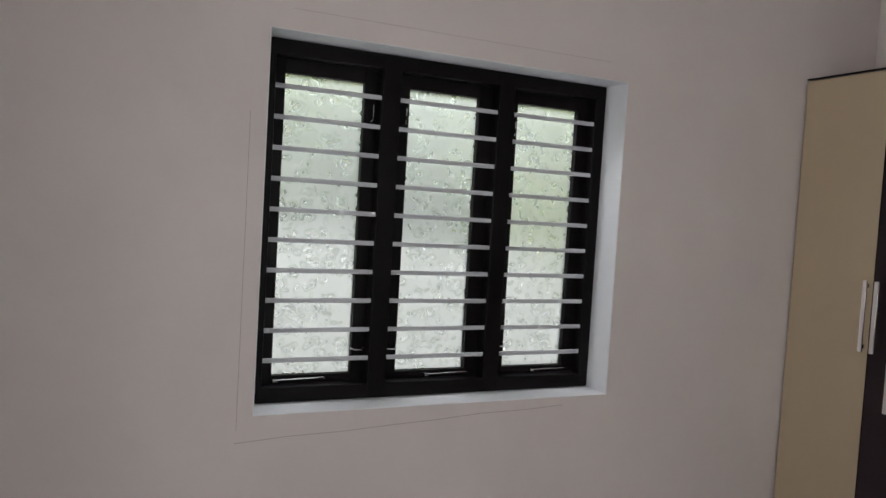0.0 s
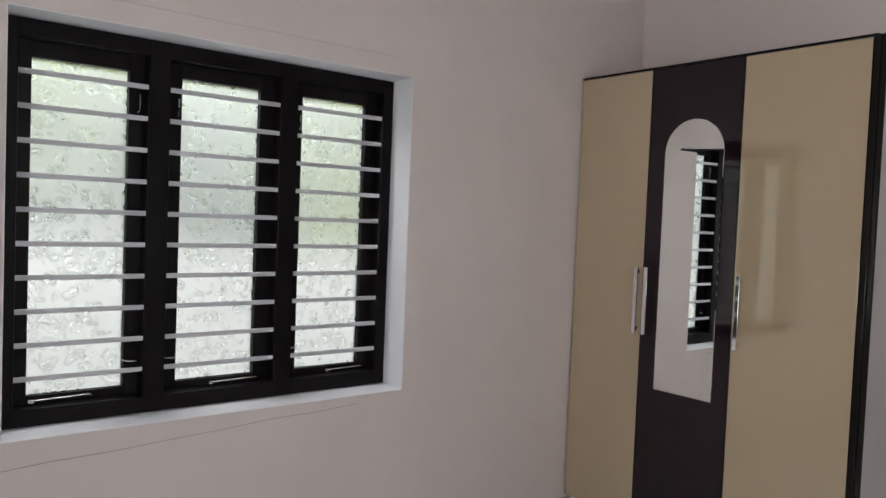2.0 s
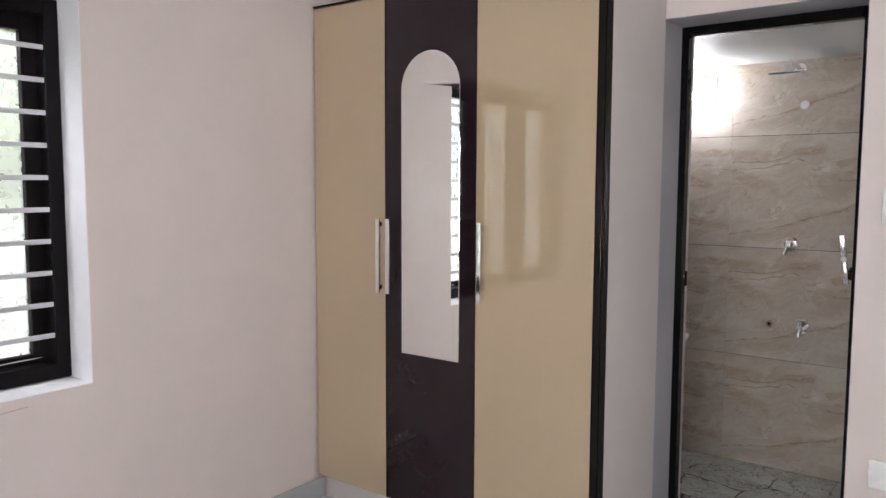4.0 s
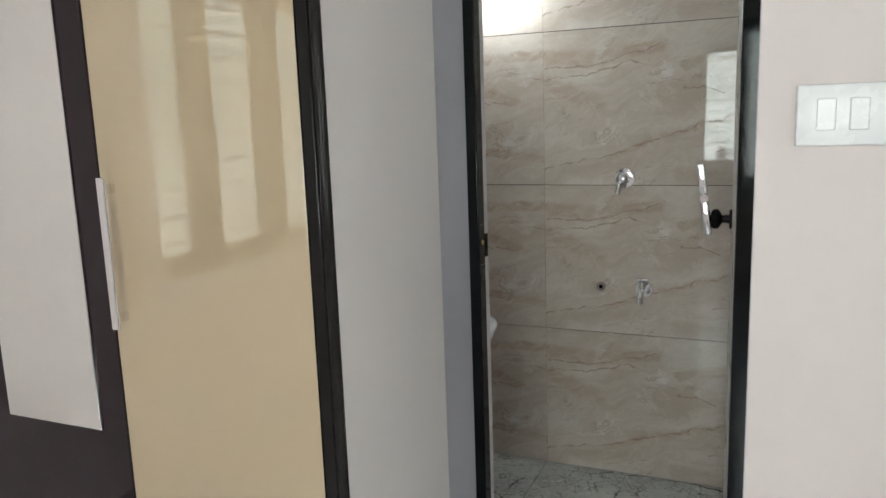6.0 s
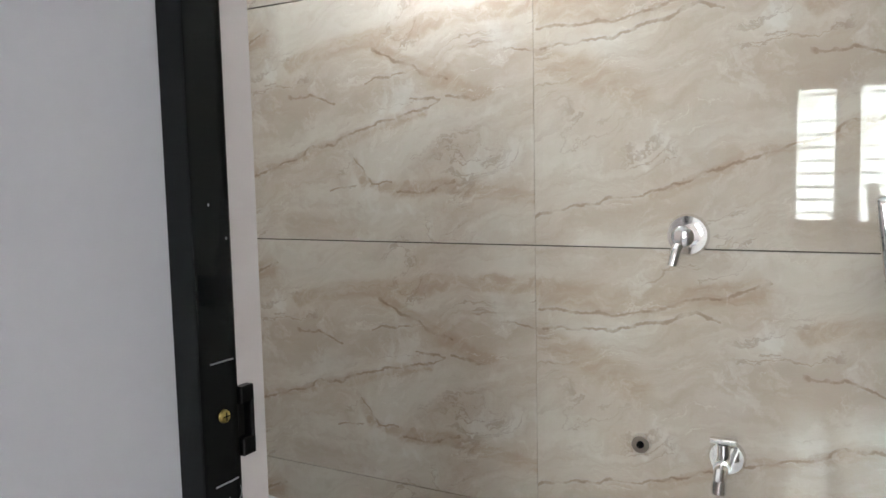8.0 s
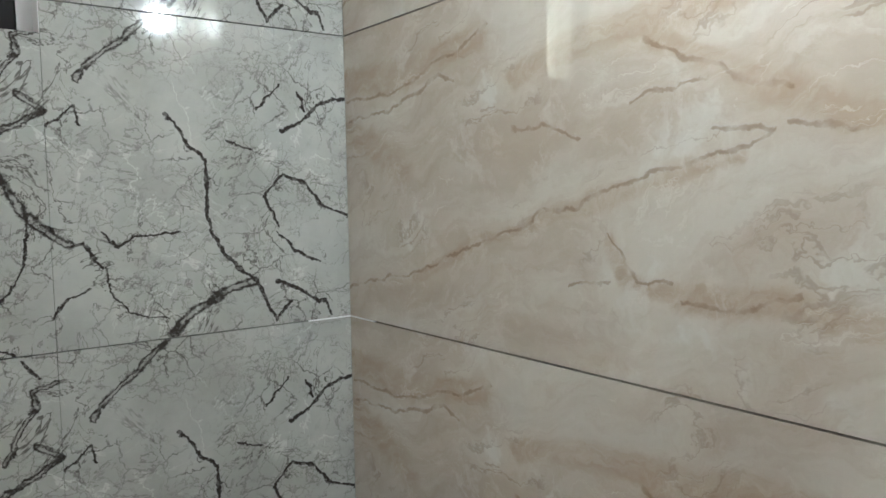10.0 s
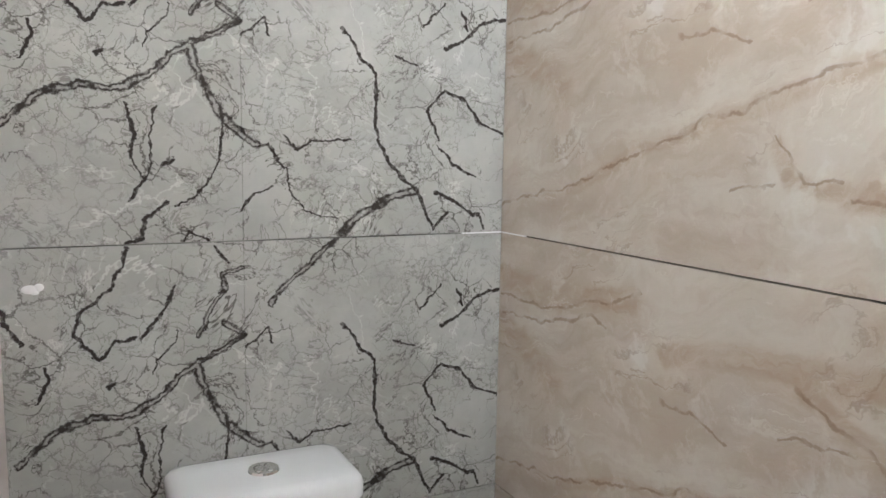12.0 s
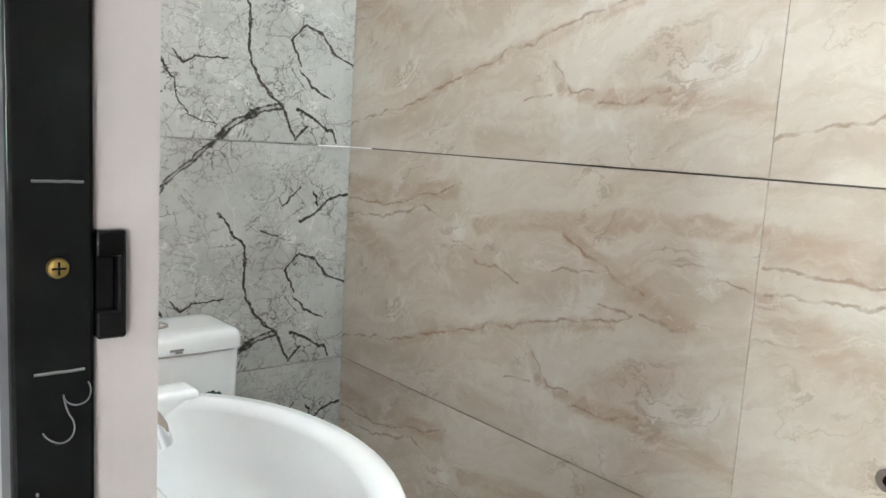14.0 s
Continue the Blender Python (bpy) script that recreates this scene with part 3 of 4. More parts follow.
# ---- wardrobe ----
def build_wardrobe():
    wd = thing("wardrobe", "three-door wardrobe in glossy beige and dark brown with an arched mirror", "wardrobe")
    z0, z1, yl, yr = 0.118, 2.345, -0.006, -1.500
    bm = B()
    box(bm, -0.478, -0.003, yl, yl - 0.018, z0, z1, 0.001, 1)
    box(bm, -0.478, -0.003, yl - 0.018, yr + 0.018, z1 - 0.018, z1, 0.001, 1)
    box(bm, -0.478, -0.003, yl - 0.018, yr + 0.018, z0, z0 + 0.018, 0.001, 1)
    box(bm, -0.012, -0.003, yl - 0.018, yr + 0.018, z0 + 0.018, z1 - 0.018)
    part("carcass", bm, WHITEBOARD, wd)
    part("side_panel", box(B(), -0.495, -0.003, yr, yr + 0.017, z0 - 0.1, z1, 0.001, 1), WHITEBOARD, wd, "white side panel")
    part("plinth", box(B(), -0.455, -0.02, yl - 0.004, yr + 0.02, 0, z0 - 0.002, 0.001, 1), WHITEBOARD, wd, "pale plinth")
    part("top_edge", box(B(), -0.506, -0.47, yl, yr + 0.03, z1 + 0.001, z1 + 0.008, 0.001, 1), EDGE, wd, "black top edging")
    cuts = [(-0.010, -0.4495), (-0.4525, -0.9285), (-0.9315, -1.450)]
    for i, (a, b) in enumerate(cuts):
        dr = part("door", box(B(), -0.505, -0.484, b, a, z0 + 0.004, z1 - 0.004, 0.0025, 2), DARK if i == 1 else BEIGE, wd, "dark brown gloss door" if i == 1 else "glossy beige door")
        hy = (-0.432, -0.488, -0.968)[i]
        hb = box(B(), -0.541, -0.533, hy - 0.011, hy + 0.011, 1.06, 1.388, 0.003)
        for hz in (1.085, 1.363):
            box(hb, -0.534, -0.5052, hy - 0.006, hy + 0.006, hz - 0.01, hz + 0.01, 0.002)
        part("handle", hb, CHROME, dr, "flat chrome bar handle")
        part("edging", box(B(), -0.5055, -0.4838, b - 0.0012, b + 0.0004, z0 + 0.004, z1 - 0.004), EDGE, dr, "thin dark edging")
        if i == 1:
            yc, r, zs, zb = -0.699, 0.154, 1.934, 0.802
            ring = [(yc - r, zb), (yc + r, zb)] + [(yc + r * math.cos(math.pi * k / 32), zs + r * math.sin(math.pi * k / 32)) for k in range(33)]
            bm = B()
            loft(bm, [[(-0.5052, y, z) for y, z in ring], [(-0.5085, y, z) for y, z in ring], [(-0.5095, yc + (y - yc) * 0.985, z + (0.002 if z < 1 else -0.002)) for y, z in ring]])
            part("mirror", bm, MIRROR, dr, "arch-topped mirror")
    # black profile at the free end
    bm = box(B(), -0.508, -0.472, -1.480, -1.453, z0, z1 + 0.004, 0.004)
    cyl(bm, (-0.500, -1.4905, z0), (-0.500, -1.4905, z1 + 0.002), 0.0115)
    part("edge_profile", bm, EDGE, wd, "black rounded edge profile")
    return wd


build_wardrobe()


# ---- bathroom doorway ----
fr = thing("door_frame_1", "glossy black bathroom door frame with a strike plate and chalk marks", "door frame")
tagged(fr, kind="structure")
FX0, FX1, JB = 0.201, 0.246, -1.489
JF = JB - 0.035                                       # the jamb's face towards the opening
part("jamb", box(B(), FX0, FX1, JF, JB - 0.003, 0, DZ, 0.003), BLACKGLOSS, fr)
part("jamb", box(B(), FX0, FX1, DY0 - 0.001, DY0 + 0.043, 0, DZ, 0.003), BLACKGLOSS, fr)
part("head", box(B(), FX0, FX1, DY0 + 0.043, JF, DZ - 0.043, DZ + 0.001, 0.003), BLACKGLOSS, fr)
st = B()
for zz in ((1.099, 1.116), (1.148, 1.164)):
    box(st, FX1 + 0.0005, FX1 + 0.017, JF - 0.0025, JF + 0.0178, zz[0], zz[1], 0.0012, 1)
box(st, FX1 + 0.0125, FX1 + 0.017, JF - 0.0024, JF + 0.0178, 1.100, 1.163, 0.0012, 1)
box(st, FX1 + 0.0005, FX1 + 0.012, JF + 0.003, JF + 0.0062, 1.100, 1.163, 0.0012, 1)
part("strike_plate", st, BLACKPLASTIC, fr, "black strike plate with a latch slot")
SX = 0.226
sc = cyl(B(), (SX, JF + 0.0002, 1.143), (SX, JF - 0.0024, 1.143), 0.0062, 0.0055, 24)
ball(sc, (SX, JF - 0.0022, 1.143), 0.0052, (1, 0.22, 1), 8)
scr = part("screw", sc, BRASS, fr, "brass screw head")
slot = box(B(), SX - 0.0038, SX + 0.0038, JF - 0.0037, JF - 0.0032, 1.1424, 1.1436)
box(slot, SX - 0.0006, SX + 0.0006, JF - 0.00375, JF - 0.00325, 1.1392, 1.1468)
part("slot", slot, BLACKPLASTIC, scr, "dark cross slot")
for zz in (1.082, 1.192):
    ln = tube(B(), [(SX - 0.013 + 0.0045 * k, JF - 0.0001, zz + 0.0006 * noise.noise((k, zz * 9, 0))) for k in range(7)], 0.0009, 6)
    part("chalk_line", ln, CHALK, fr, "white chalk line")
scrib = [(0.014, 1.077), (0.018, 1.070), (0.016, 1.062), (0.009, 1.060), (0.003, 1.064), (0.002, 1.070), (0.004, 1.058), (0.009, 1.049), (0.007, 1.041), (0.001, 1.038), (-0.007, 1.043), (-0.010, 1.050)]
for _ in range(3):
    scrib = [q for a, b in zip(scrib, scrib[1:]) for q in ((0.75 * a[0] + 0.25 * b[0], 0.75 * a[1] + 0.25 * b[1]), (0.25 * a[0] + 0.75 * b[0], 0.25 * a[1] + 0.75 * b[1]))]
part("chalk_scribble", tube(B(), [(SX + dx, JF - 0.0001, z) for dx, z in scrib], 0.0005, 5), CHALK, fr, "white chalk scribble")
for dx, zz in ((0.013, 1.30), (-0.006, 1.33), (0.012, 0.985), (-0.012, 1.01)):
    part("paint_speck", ball(B(), (SX + dx, JF, zz), 0.0011, (1, 0.3, 1.4), 5), CHALK, fr, "pale paint speck")
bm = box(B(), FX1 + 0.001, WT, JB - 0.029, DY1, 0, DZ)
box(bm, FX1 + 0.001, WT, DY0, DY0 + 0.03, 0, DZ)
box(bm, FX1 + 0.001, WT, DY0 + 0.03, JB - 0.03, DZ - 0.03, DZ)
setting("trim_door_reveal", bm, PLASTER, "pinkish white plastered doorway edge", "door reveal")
# doorway lining; the shade inside the opening is put into its grey colour
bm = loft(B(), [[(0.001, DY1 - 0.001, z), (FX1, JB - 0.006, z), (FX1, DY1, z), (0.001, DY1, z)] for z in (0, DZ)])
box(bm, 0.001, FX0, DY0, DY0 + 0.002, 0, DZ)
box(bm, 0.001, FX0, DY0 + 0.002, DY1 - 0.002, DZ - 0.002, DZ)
setting("trim_door_lining", bm, simple("shaded_lining_grey", (0.36, 0.35, 0.375), 0.55, vary=0.06, scale=4), "doorway lining with its shade put into the grey colour", "door lining")

# the leaf stands open into the bathroom
leaf = thing("door_1", "grey bathroom door standing open against the side wall", "door", at=(FX1 + 0.001, DY0 + 0.046, 0))
tagged(leaf, kind="structure")
leaf.rotation_euler = (0, 0, radians(3.4))
part("leaf", box(B(), 0.0, 0.61, -0.032, 0.0, 0.01, DZ - 0.05, 0.003), DOORSKIN, leaf)
KX, KZ = 0.535, 1.145
hd = B()
cyl(hd, (KX, 0.0, KZ), (KX, 0.008, KZ), 0.03)
cyl(hd, (KX, 0.008, KZ), (KX, 0.03, KZ), 0.014, 0.012)
loft(hd, [[(KX + r * math.cos(a), y, KZ + r * math.sin(a)) for a in [math.tau * k / 24 for k in range(24)]] for y, r in ((0.028, 0.012), (0.036, 0.026), (0.042, 0.031), (0.054, 0.031), (0.06, 0.025), (0.063, 0.012))])
part("rosette", hd, BLACKPLASTIC, leaf, "black knob and rosette", 50)
lv = B()
for z0, z1 in ((KZ - 0.05, KZ + 0.058), (KZ + 0.076, KZ + 0.175)):
    box(lv, KX - 0.014, KX + 0.014, 0.062, 0.088, z0, z1, 0.006, 3)
    for y0 in (0.066, 0.078):
        box(lv, KX - 0.0165, KX - 0.013, y0, y0 + 0.006, z0 + 0.008, z1 - 0.008, 0.001, 1)
cyl(lv, (KX - 0.02, 0.075, KZ + 0.067), (KX + 0.02, 0.075, KZ + 0.067), 0.013, n=20)
lv_rot = Matrix.Translation((KX, 0.063, KZ)) @ Matrix.Rotation(radians(-7), 4, "X") @ Matrix.Translation((-KX, -0.063, -KZ))
bmesh.ops.transform(lv, matrix=lv_rot, verts=lv.verts[:])
part("lever", lv, CHROME, leaf, "chrome lever")

setting("trim_threshold", box(B(), 0.001, WT, DY0 + 0.001, DY1 - 0.001, -0.011, 0.012, 0.003), SKIRT, "grey stone threshold under the bathroom door", "threshold")

# switch plates
sw = thing("switch_plate", "white plastic switch plate beside the bathroom door", "light switch", at=(0, -2.288, 1.405))
part("plate", box(B(), -0.011, 0, -0.16, 0.0, 0, 0.120, 0.004, 3), PLASTIC, sw)
for k in range(2):
    y = -0.045 - k * 0.058
    part("rocker", box(B(), -0.0145, -0.0105, y - 0.026, y + 0.008, 0.030, 0.092, 0.002), PLASTIC, sw)
sw2 = thing("socket_plate", "white plastic socket plate low beside the bathroom door", "socket", at=(0, -2.288, 0.47))
part("plate", box(B(), -0.011, 0, -0.15, 0.0, 0, 0.10, 0.004, 3), PLASTIC, sw2)
part("outlet", box(B(), -0.013, -0.0105, -0.10, -0.04, 0.025, 0.08, 0.002), PLASTIC, sw2)


# ---- bathroom shell ----
VX0, VX1, VZ0, VZ1 = 0.30, 0.703, 1.745, 2.15        # ventilator opening
setting("wall_bath_end", wall_with_hole(B(), "x", WT, BX + 0.02, BY + 0.012, BY + 0.20, VX0, VX1, VZ0, VZ1, BZ + 0.1), PALEGROUT, "bathroom end wall under grey marble tiles", "wall")
setting("wall_bath_far", box(B(), BX + 0.012, BX + 0.2, BS - 0.1, BY + 0.2, 0, BZ + 0.1), GROUT, "bathroom far wall under brown marble tiles", "wall")
setting("wall_bath_side", box(B(), WT, BX + 0.2, BS - 0.2, BS - 0.012, 0, BZ + 0.1), GROUT, "bathroom side wall under brown marble tiles", "wall")
setting("ceiling_bath", box(B(), WT - 0.001, BX + 0.2, BS - 0.2, BY + 0.2, BZ, BZ + 0.1), CEIL, "plain white low bathroom ceiling", "ceiling")
setting("floor_bath", box(B(), WT, BX + 0.2, BS - 0.1, BY + 0.1, -0.1, -0.010), PALEGROUT, "bathroom floor bed", "floor")

# ventilator
vt = thing("window_4", "small black ventilator window with frosted louvres above the toilet", "window")
tagged(vt, kind="structure")
bm = B()
yv0, yv1 = BY + 0.05, BY + 0.10
for a, b in ((VX0 + 0.002, VX0 + 0.04), (VX1 - 0.075, VX1 - 0.028)):
    box(bm, a, b, yv0, yv1, VZ0 + 0.002, VZ1 - 0.002, 0.004)
box(bm, VX0 + 0.04, VX1 - 0.075, yv0, yv1, VZ0 + 0.002, VZ0 + 0.022, 0.003)
box(bm, VX0 + 0.04, VX1 - 0.075, yv0, yv1, VZ1 - 0.04, VZ1 - 0.002, 0.003)
box(bm, 0.46, 0.485, yv0, yv1, VZ0 + 0.02, VZ1 - 0.03, 0.003)
part("window_frame", bm, BLACK, vt)
for k in range(5):
    z = VZ0 + 0.05 + k * 0.068
    bm = box(B(), VX0 + 0.035, VX1 - 0.07, -0.003, 0.003, -0.036, 0.036, 0.001, 1)
    bmesh.ops.transform(bm, matrix=pose(0, yv1 + 0.03, z, -28), verts=bm.verts[:])
    lou = part("louvre", bm, GLASS, vt, "frosted glass louvre")
    lou.visible_shadow = False
bm = box(B(), VX1 - 0.003, VX1, BY + 0.001, BY + 0.2, VZ0, VZ1)
box(bm, VX1 - 0.028, VX1 - 0.003, yv0, yv1, VZ0, VZ1)
box(bm, VX0, VX1 - 0.03, BY + 0.012, BY + 0.05, VZ0 - 0.002, VZ0 + 0.002)
setting("trim_ventilator_reveal", bm, REVEAL, "white painted ventilator reveal", "window reveal")

# ---- lamp on the far wall ----
lamp = thing("wall_lamp", "lit round bulb in a white holder on a square wall plate", "lamp", at=(BX, -1.235, 2.045))
part("plate", box(B(), -0.012, -0.0, -0.075, 0.055, -0.05, 0.085, 0.004), PLASTIC, lamp, "white square wall plate")
part("holder", cyl(B(), (-0.012, 0.0, 0.0), (-0.05, 0.004, -0.012), 0.018, 0.016), PLASTIC, lamp, "white batten holder")
bb = B()
ball(bb, (-0.084, 0.008, -0.024), 0.028, n=12)
part("bulb", bb, BULB, lamp, "glowing white bulb")

# ---- shower and taps ----
sh = thing("wall_shower", "chrome square shower head on a wall arm", "shower", at=(BX, -1.735, 2.135))
bm = cyl(B(), (0, 0, 0), (-0.012, 0, 0), 0.028)
tube(bm, [(-0.01, 0, 0), (-0.10, 0, 0.005), (-0.22, 0, 0.012), (-0.255, 0, 0.004), (-0.265, 0, -0.03)], 0.010)
part("arm", bm, CHROME, sh, "chrome wall arm")
bm = cyl(B(), (-0.265, 0, -0.028), (-0.265, 0, -0.05), 0.018, 0.022)
ball(bm, (-0.265, 0, -0.03), 0.017, n=8)
part("swivel", bm, CHROME, sh)
part("rose", box(B(), -0.345, -0.185, -0.075, 0.075, -0.066, -0.05, 0.005), CHROME, sh, "flat square chrome rose")

dv = thing("shower_valve", "round chrome shower valve with a lever", "shower valve", at=(BX, -1.722, 1.228))
bm = cyl(B(), (0, 0, 0), (-0.010, 0, 0), 0.042, 0.038, 28)
part("escutcheon", bm, CHROME, dv, "round chrome plate")
bm = cyl(B(), (-0.01, 0, 0), (-0.055, 0, 0), 0.024, 0.022, 24)
ball(bm, (-0.055, 0, 0), 0.022, (0.5, 1, 1), 10)
part("cartridge", bm, CHROME, dv)
part("lever", tube(B(), [(-0.045, 0, -0.005), (-0.06, 0.010, -0.025), (-0.064, 0.016, -0.055)], 0.011), CHROME, dv, "chrome lever")

tp = thing("wall_tap", "chrome bib tap with a round chrome wall plate", "tap", at=(BX, -1.80, 0.79))
part("escutcheon", cyl(B(), (0, 0, 0), (-0.008, 0, 0), 0.036, 0.032, 24), CHROME, tp)
bm = cyl(B(), (-0.008, 0, 0), (-0.07, 0, 0), 0.016)
tube(bm, [(-0.06, 0, 0), (-0.085, 0, -0.004), (-0.098, 0, -0.016), (-0.10, 0, -0.036)], 0.013)
part("spout", bm, CHROME, tp)
bm = cyl(B(), (-0.045, 0, 0.012), (-0.045, 0, 0.04), 0.012)
box(bm, -0.052, -0.038, -0.026, 0.026, 0.04, 0.052, 0.004)
part("handle", bm, CHROME, tp)

sb = thing("pipe_stub", "small round chrome pipe outlet in the tiles", "pipe outlet", at=(BX, -1.632, 0.793))
part("ring", cyl(B(), (0, 0, 0), (-0.012, 0, 0), 0.021, 0.018, 20), CHROME, sb)
part("plug", cyl(B(), (-0.012, 0, 0), (-0.016, 0, 0), 0.008, 0.007, 12), BLACKPLASTIC, sb, "dark threaded plug")
cp = thing("outlet_cap", "small round white cap on the tiles", "cap", at=(BX, -1.76, 1.951))
part("cap", cyl(B(), (0, 0, 0), (-0.008, 0, 0), 0.024, 0.02, 20), PLASTIC, cp)


# ---- toilet ----
def rounded(cx, cy, hx, hy, r, z, n=6):
    pts = []
    for qx, qy, a0 in ((1, 1, 0), (-1, 1, 90), (-1, -1, 180), (1, -1, 270)):
        for k in range(n + 1):
            a = radians(a0 + 90 * k / n)
            pts.append((cx + qx * (hx - r) + r * math.cos(a), cy + qy * (hy - r) + r * math.sin(a), z))
    return pts


to = thing("toilet", "white ceramic close-coupled toilet with two stickers on its cistern", "toilet", at=(0.710, BY, -0.012))
cyc, chx, chy = -0.105, 0.169, 0.098
bm = loft(B(), [rounded(0, cyc, chx * s, chy * s2, 0.03, z) for z, s, s2 in ((0.40, 0.9, 0.9), (0.43, 0.94, 0.94), (0.60, 0.975, 0.97), (0.738, 0.99, 0.985), (0.741, 0.985, 0.98))])
cis = part("cistern", bm, CERAMIC, to, angle=50)
bm = loft(B(), [rounded(0, cyc, chx + dx, chy + dx, 0.032, z) for z, dx in ((0.7425, 0.0), (0.744, 0.003), (0.768, 0.003), (0.778, 0.0), (0.784, -0.006), (0.787, -0.018), (0.788, -0.05))])
lid = part("cistern_lid", bm, CERAMIC, cis, "rounded cistern lid", 50)
bm = cyl(B(), (0.0, cyc, 0.787), (0.0, cyc, 0.792), 0.030, 0.028, 28)
ball(bm, (-0.010, cyc, 0.792), 0.011, (0.9, 1.6, 0.3), 8)
ball(bm, (0.012, cyc, 0.792), 0.013, (0.9, 1.6, 0.3), 8)
part("flush_button", bm, CHROME, cis, "round chrome dual flush button")
bm = box(B(), -0.002, 0.028, cyc - chy - 0.0042, cyc - chy - 0.0025, 0.753, 0.758)
box(bm, 0.010, 0.026, cyc - chy - 0.0042, cyc - chy - 0.0025, 0.748, 0.7525)
part("maker_mark", bm, simple("grey_print", (0.2, 0.2, 0.2), 0.5), cis, "small grey printed mark")
yf = cyc - chy * 0.978
def bowl_shape(cx, cz, r, y):
    """A half disc, flat above and round below."""
    return [(cx + r * math.cos(a), y, cz + (0.30 if math.sin(a) > 0 else 0.95) * r * math.sin(a)) for a in [math.tau * k / 24 for k in range(24)]]


st1 = part("sticker", loft(B(), [bowl_shape(-0.078, 0.656, 0.032, yf - d) for d in (0.002, 0.0032)]), STICKER2, to, "half-round dark green sticker")
part("sticker_centre", loft(B(), [bowl_shape(-0.078, 0.655, 0.023, yf - d) for d in (0.0033, 0.0038)]), STICKER1, st1, "pale green centre")
part("sticker_rim", tube(B(), [(-0.108 + 0.0075 * k, yf - 0.0034, 0.6585 + 0.004 * math.sin(math.pi * k / 8)) for k in range(9)], 0.0016, 6), PLASTIC, st1, "pale rim")
rnd = random.Random(5)
bm = B()
for k in range(11):
    a = radians(175 - 15 * k)
    r = 0.007 + 0.0045 * k / 10
    ball(bm, (0.085 + 0.036 * math.cos(a) + rnd.uniform(-0.003, 0.003), yf - 0.002, 0.612 + 0.027 * math.sin(a) + rnd.uniform(-0.003, 0.003)), r, (0.8, 0.15, 1.3), 6)
for dx, dz in ((0.030, 0.008), (0.036, -0.006), (0.024, -0.004)):
    ball(bm, (0.085 + dx, yf - 0.002, 0.612 + dz), 0.012, (0.8, 0.14, 1.3), 6)
st2 = part("sticker", bm, STICKER2, to, "dark green leafy arc sticker")
part("sticker_ball", ball(B(), (0.046, yf - 0.002, 0.602), 0.0115, (1, 0.15, 1.25), 8), STICKER1, st2, "pale green ball")


def oval(cx, cy, a, b, z, n=40, back=1.0):
    return [(cx + a * math.cos(math.tau * k / n), cy + (b if math.sin(math.tau * k / n) < 0 else b * back) * math.sin(math.tau * k / n), z) for k in range(n)]


bm = loft(B(), [oval(0, -0.40, a, b, z, back=0.85) for z, a, b in ((0.012, 0.12, 0.18), (0.05, 0.11, 0.17), (0.2, 0.12, 0.19), (0.32, 0.17, 0.23), (0.385, 0.185, 0.25), (0.40, 0.18, 0.245))])
box(bm, -0.11, 0.11, -0.26, -0.004, 0.012, 0.398, 0.02)
part("bowl", bm, CERAMIC, to, angle=50)
bm = loft(B(), [oval(0, -0.41, a, b, z, back=0.8) for z, a, b in ((0.402, 0.185, 0.245), (0.412, 0.19, 0.25), (0.435, 0.188, 0.248), (0.44, 0.17, 0.23))])
part("seat_lid", bm, PLASTIC, to, "closed white seat lid")


# ---- basin ----
ba = thing("wash_basin", "white oval ceramic wall basin beside the doorway", "basin", at=(WT + 0.009, -1.185, 0))
n = 56


def basin_ring(a, b, z, cx=0.165, inner=False):
    ring = []
    for k in range(n):
        t = math.tau * k / n
        x, y = cx + a * math.cos(t), b * math.sin(t)
        if not inner and x < 0.16:
            # squared ledge at the wall
            y = math.copysign(min(abs(y) + (0.16 - x) * 0.6, b * 1.0), y) if abs(math.sin(t)) > 0.02 else y
        ring.append((max(x, 0.0) if not inner else max(x, 0.085), y, z))
    return ring


RZ = 0.838
bm = loft(B(), [basin_ring(0.09, 0.11, RZ - 0.20), basin_ring(0.15, 0.19, RZ - 0.15), basin_ring(0.20, 0.265, RZ - 0.06), basin_ring(0.203, 0.283, RZ - 0.015), basin_ring(0.203, 0.285, RZ - 0.006), basin_ring(0.198, 0.28, RZ),
                basin_ring(0.168, 0.248, RZ - 0.001, inner=True), basin_ring(0.160, 0.239, RZ - 0.012, inner=True), basin_ring(0.150, 0.205, RZ - 0.07, inner=True), basin_ring(0.10, 0.13, RZ - 0.125, inner=True), basin_ring(0.03, 0.03, RZ - 0.14, 0.17, True)])
part("bowl", bm, CERAMIC, ba, angle=60)
bm = box(B(), 0.0, 0.10, -0.20, 0.282, RZ - 0.03, RZ + 0.012, 0.011, 4)
box(bm, 0.0, 0.255, 0.228, 0.282, RZ - 0.03, RZ + 0.0118, 0.011, 4)
part("tap_ledge", bm, CERAMIC, ba, "raised ledge along the wall", 40)
bm = cyl(B(), (0.17, 0, RZ - 0.139), (0.17, 0, RZ - 0.134), 0.022)
part("drain", bm, CHROME, ba, "chrome drain ring")
bt = thing("basin_tap", "chrome pillar tap on the basin ledge", "tap", at=(WT + 0.06, -1.09, RZ + 0.0118))
part("body", cyl(B(), (0, 0, 0), (0, 0, 0.075), 0.021, 0.017), CHROME, bt)
part("spout", tube(B(), [(0, 0, 0.020), (0.04, 0, 0.030), (0.066, 0, 0.030), (0.082, 0, 0.024), (0.091, 0, 0.010), (0.098, 0, -0.014)], 0.014, 20), CHROME, bt)
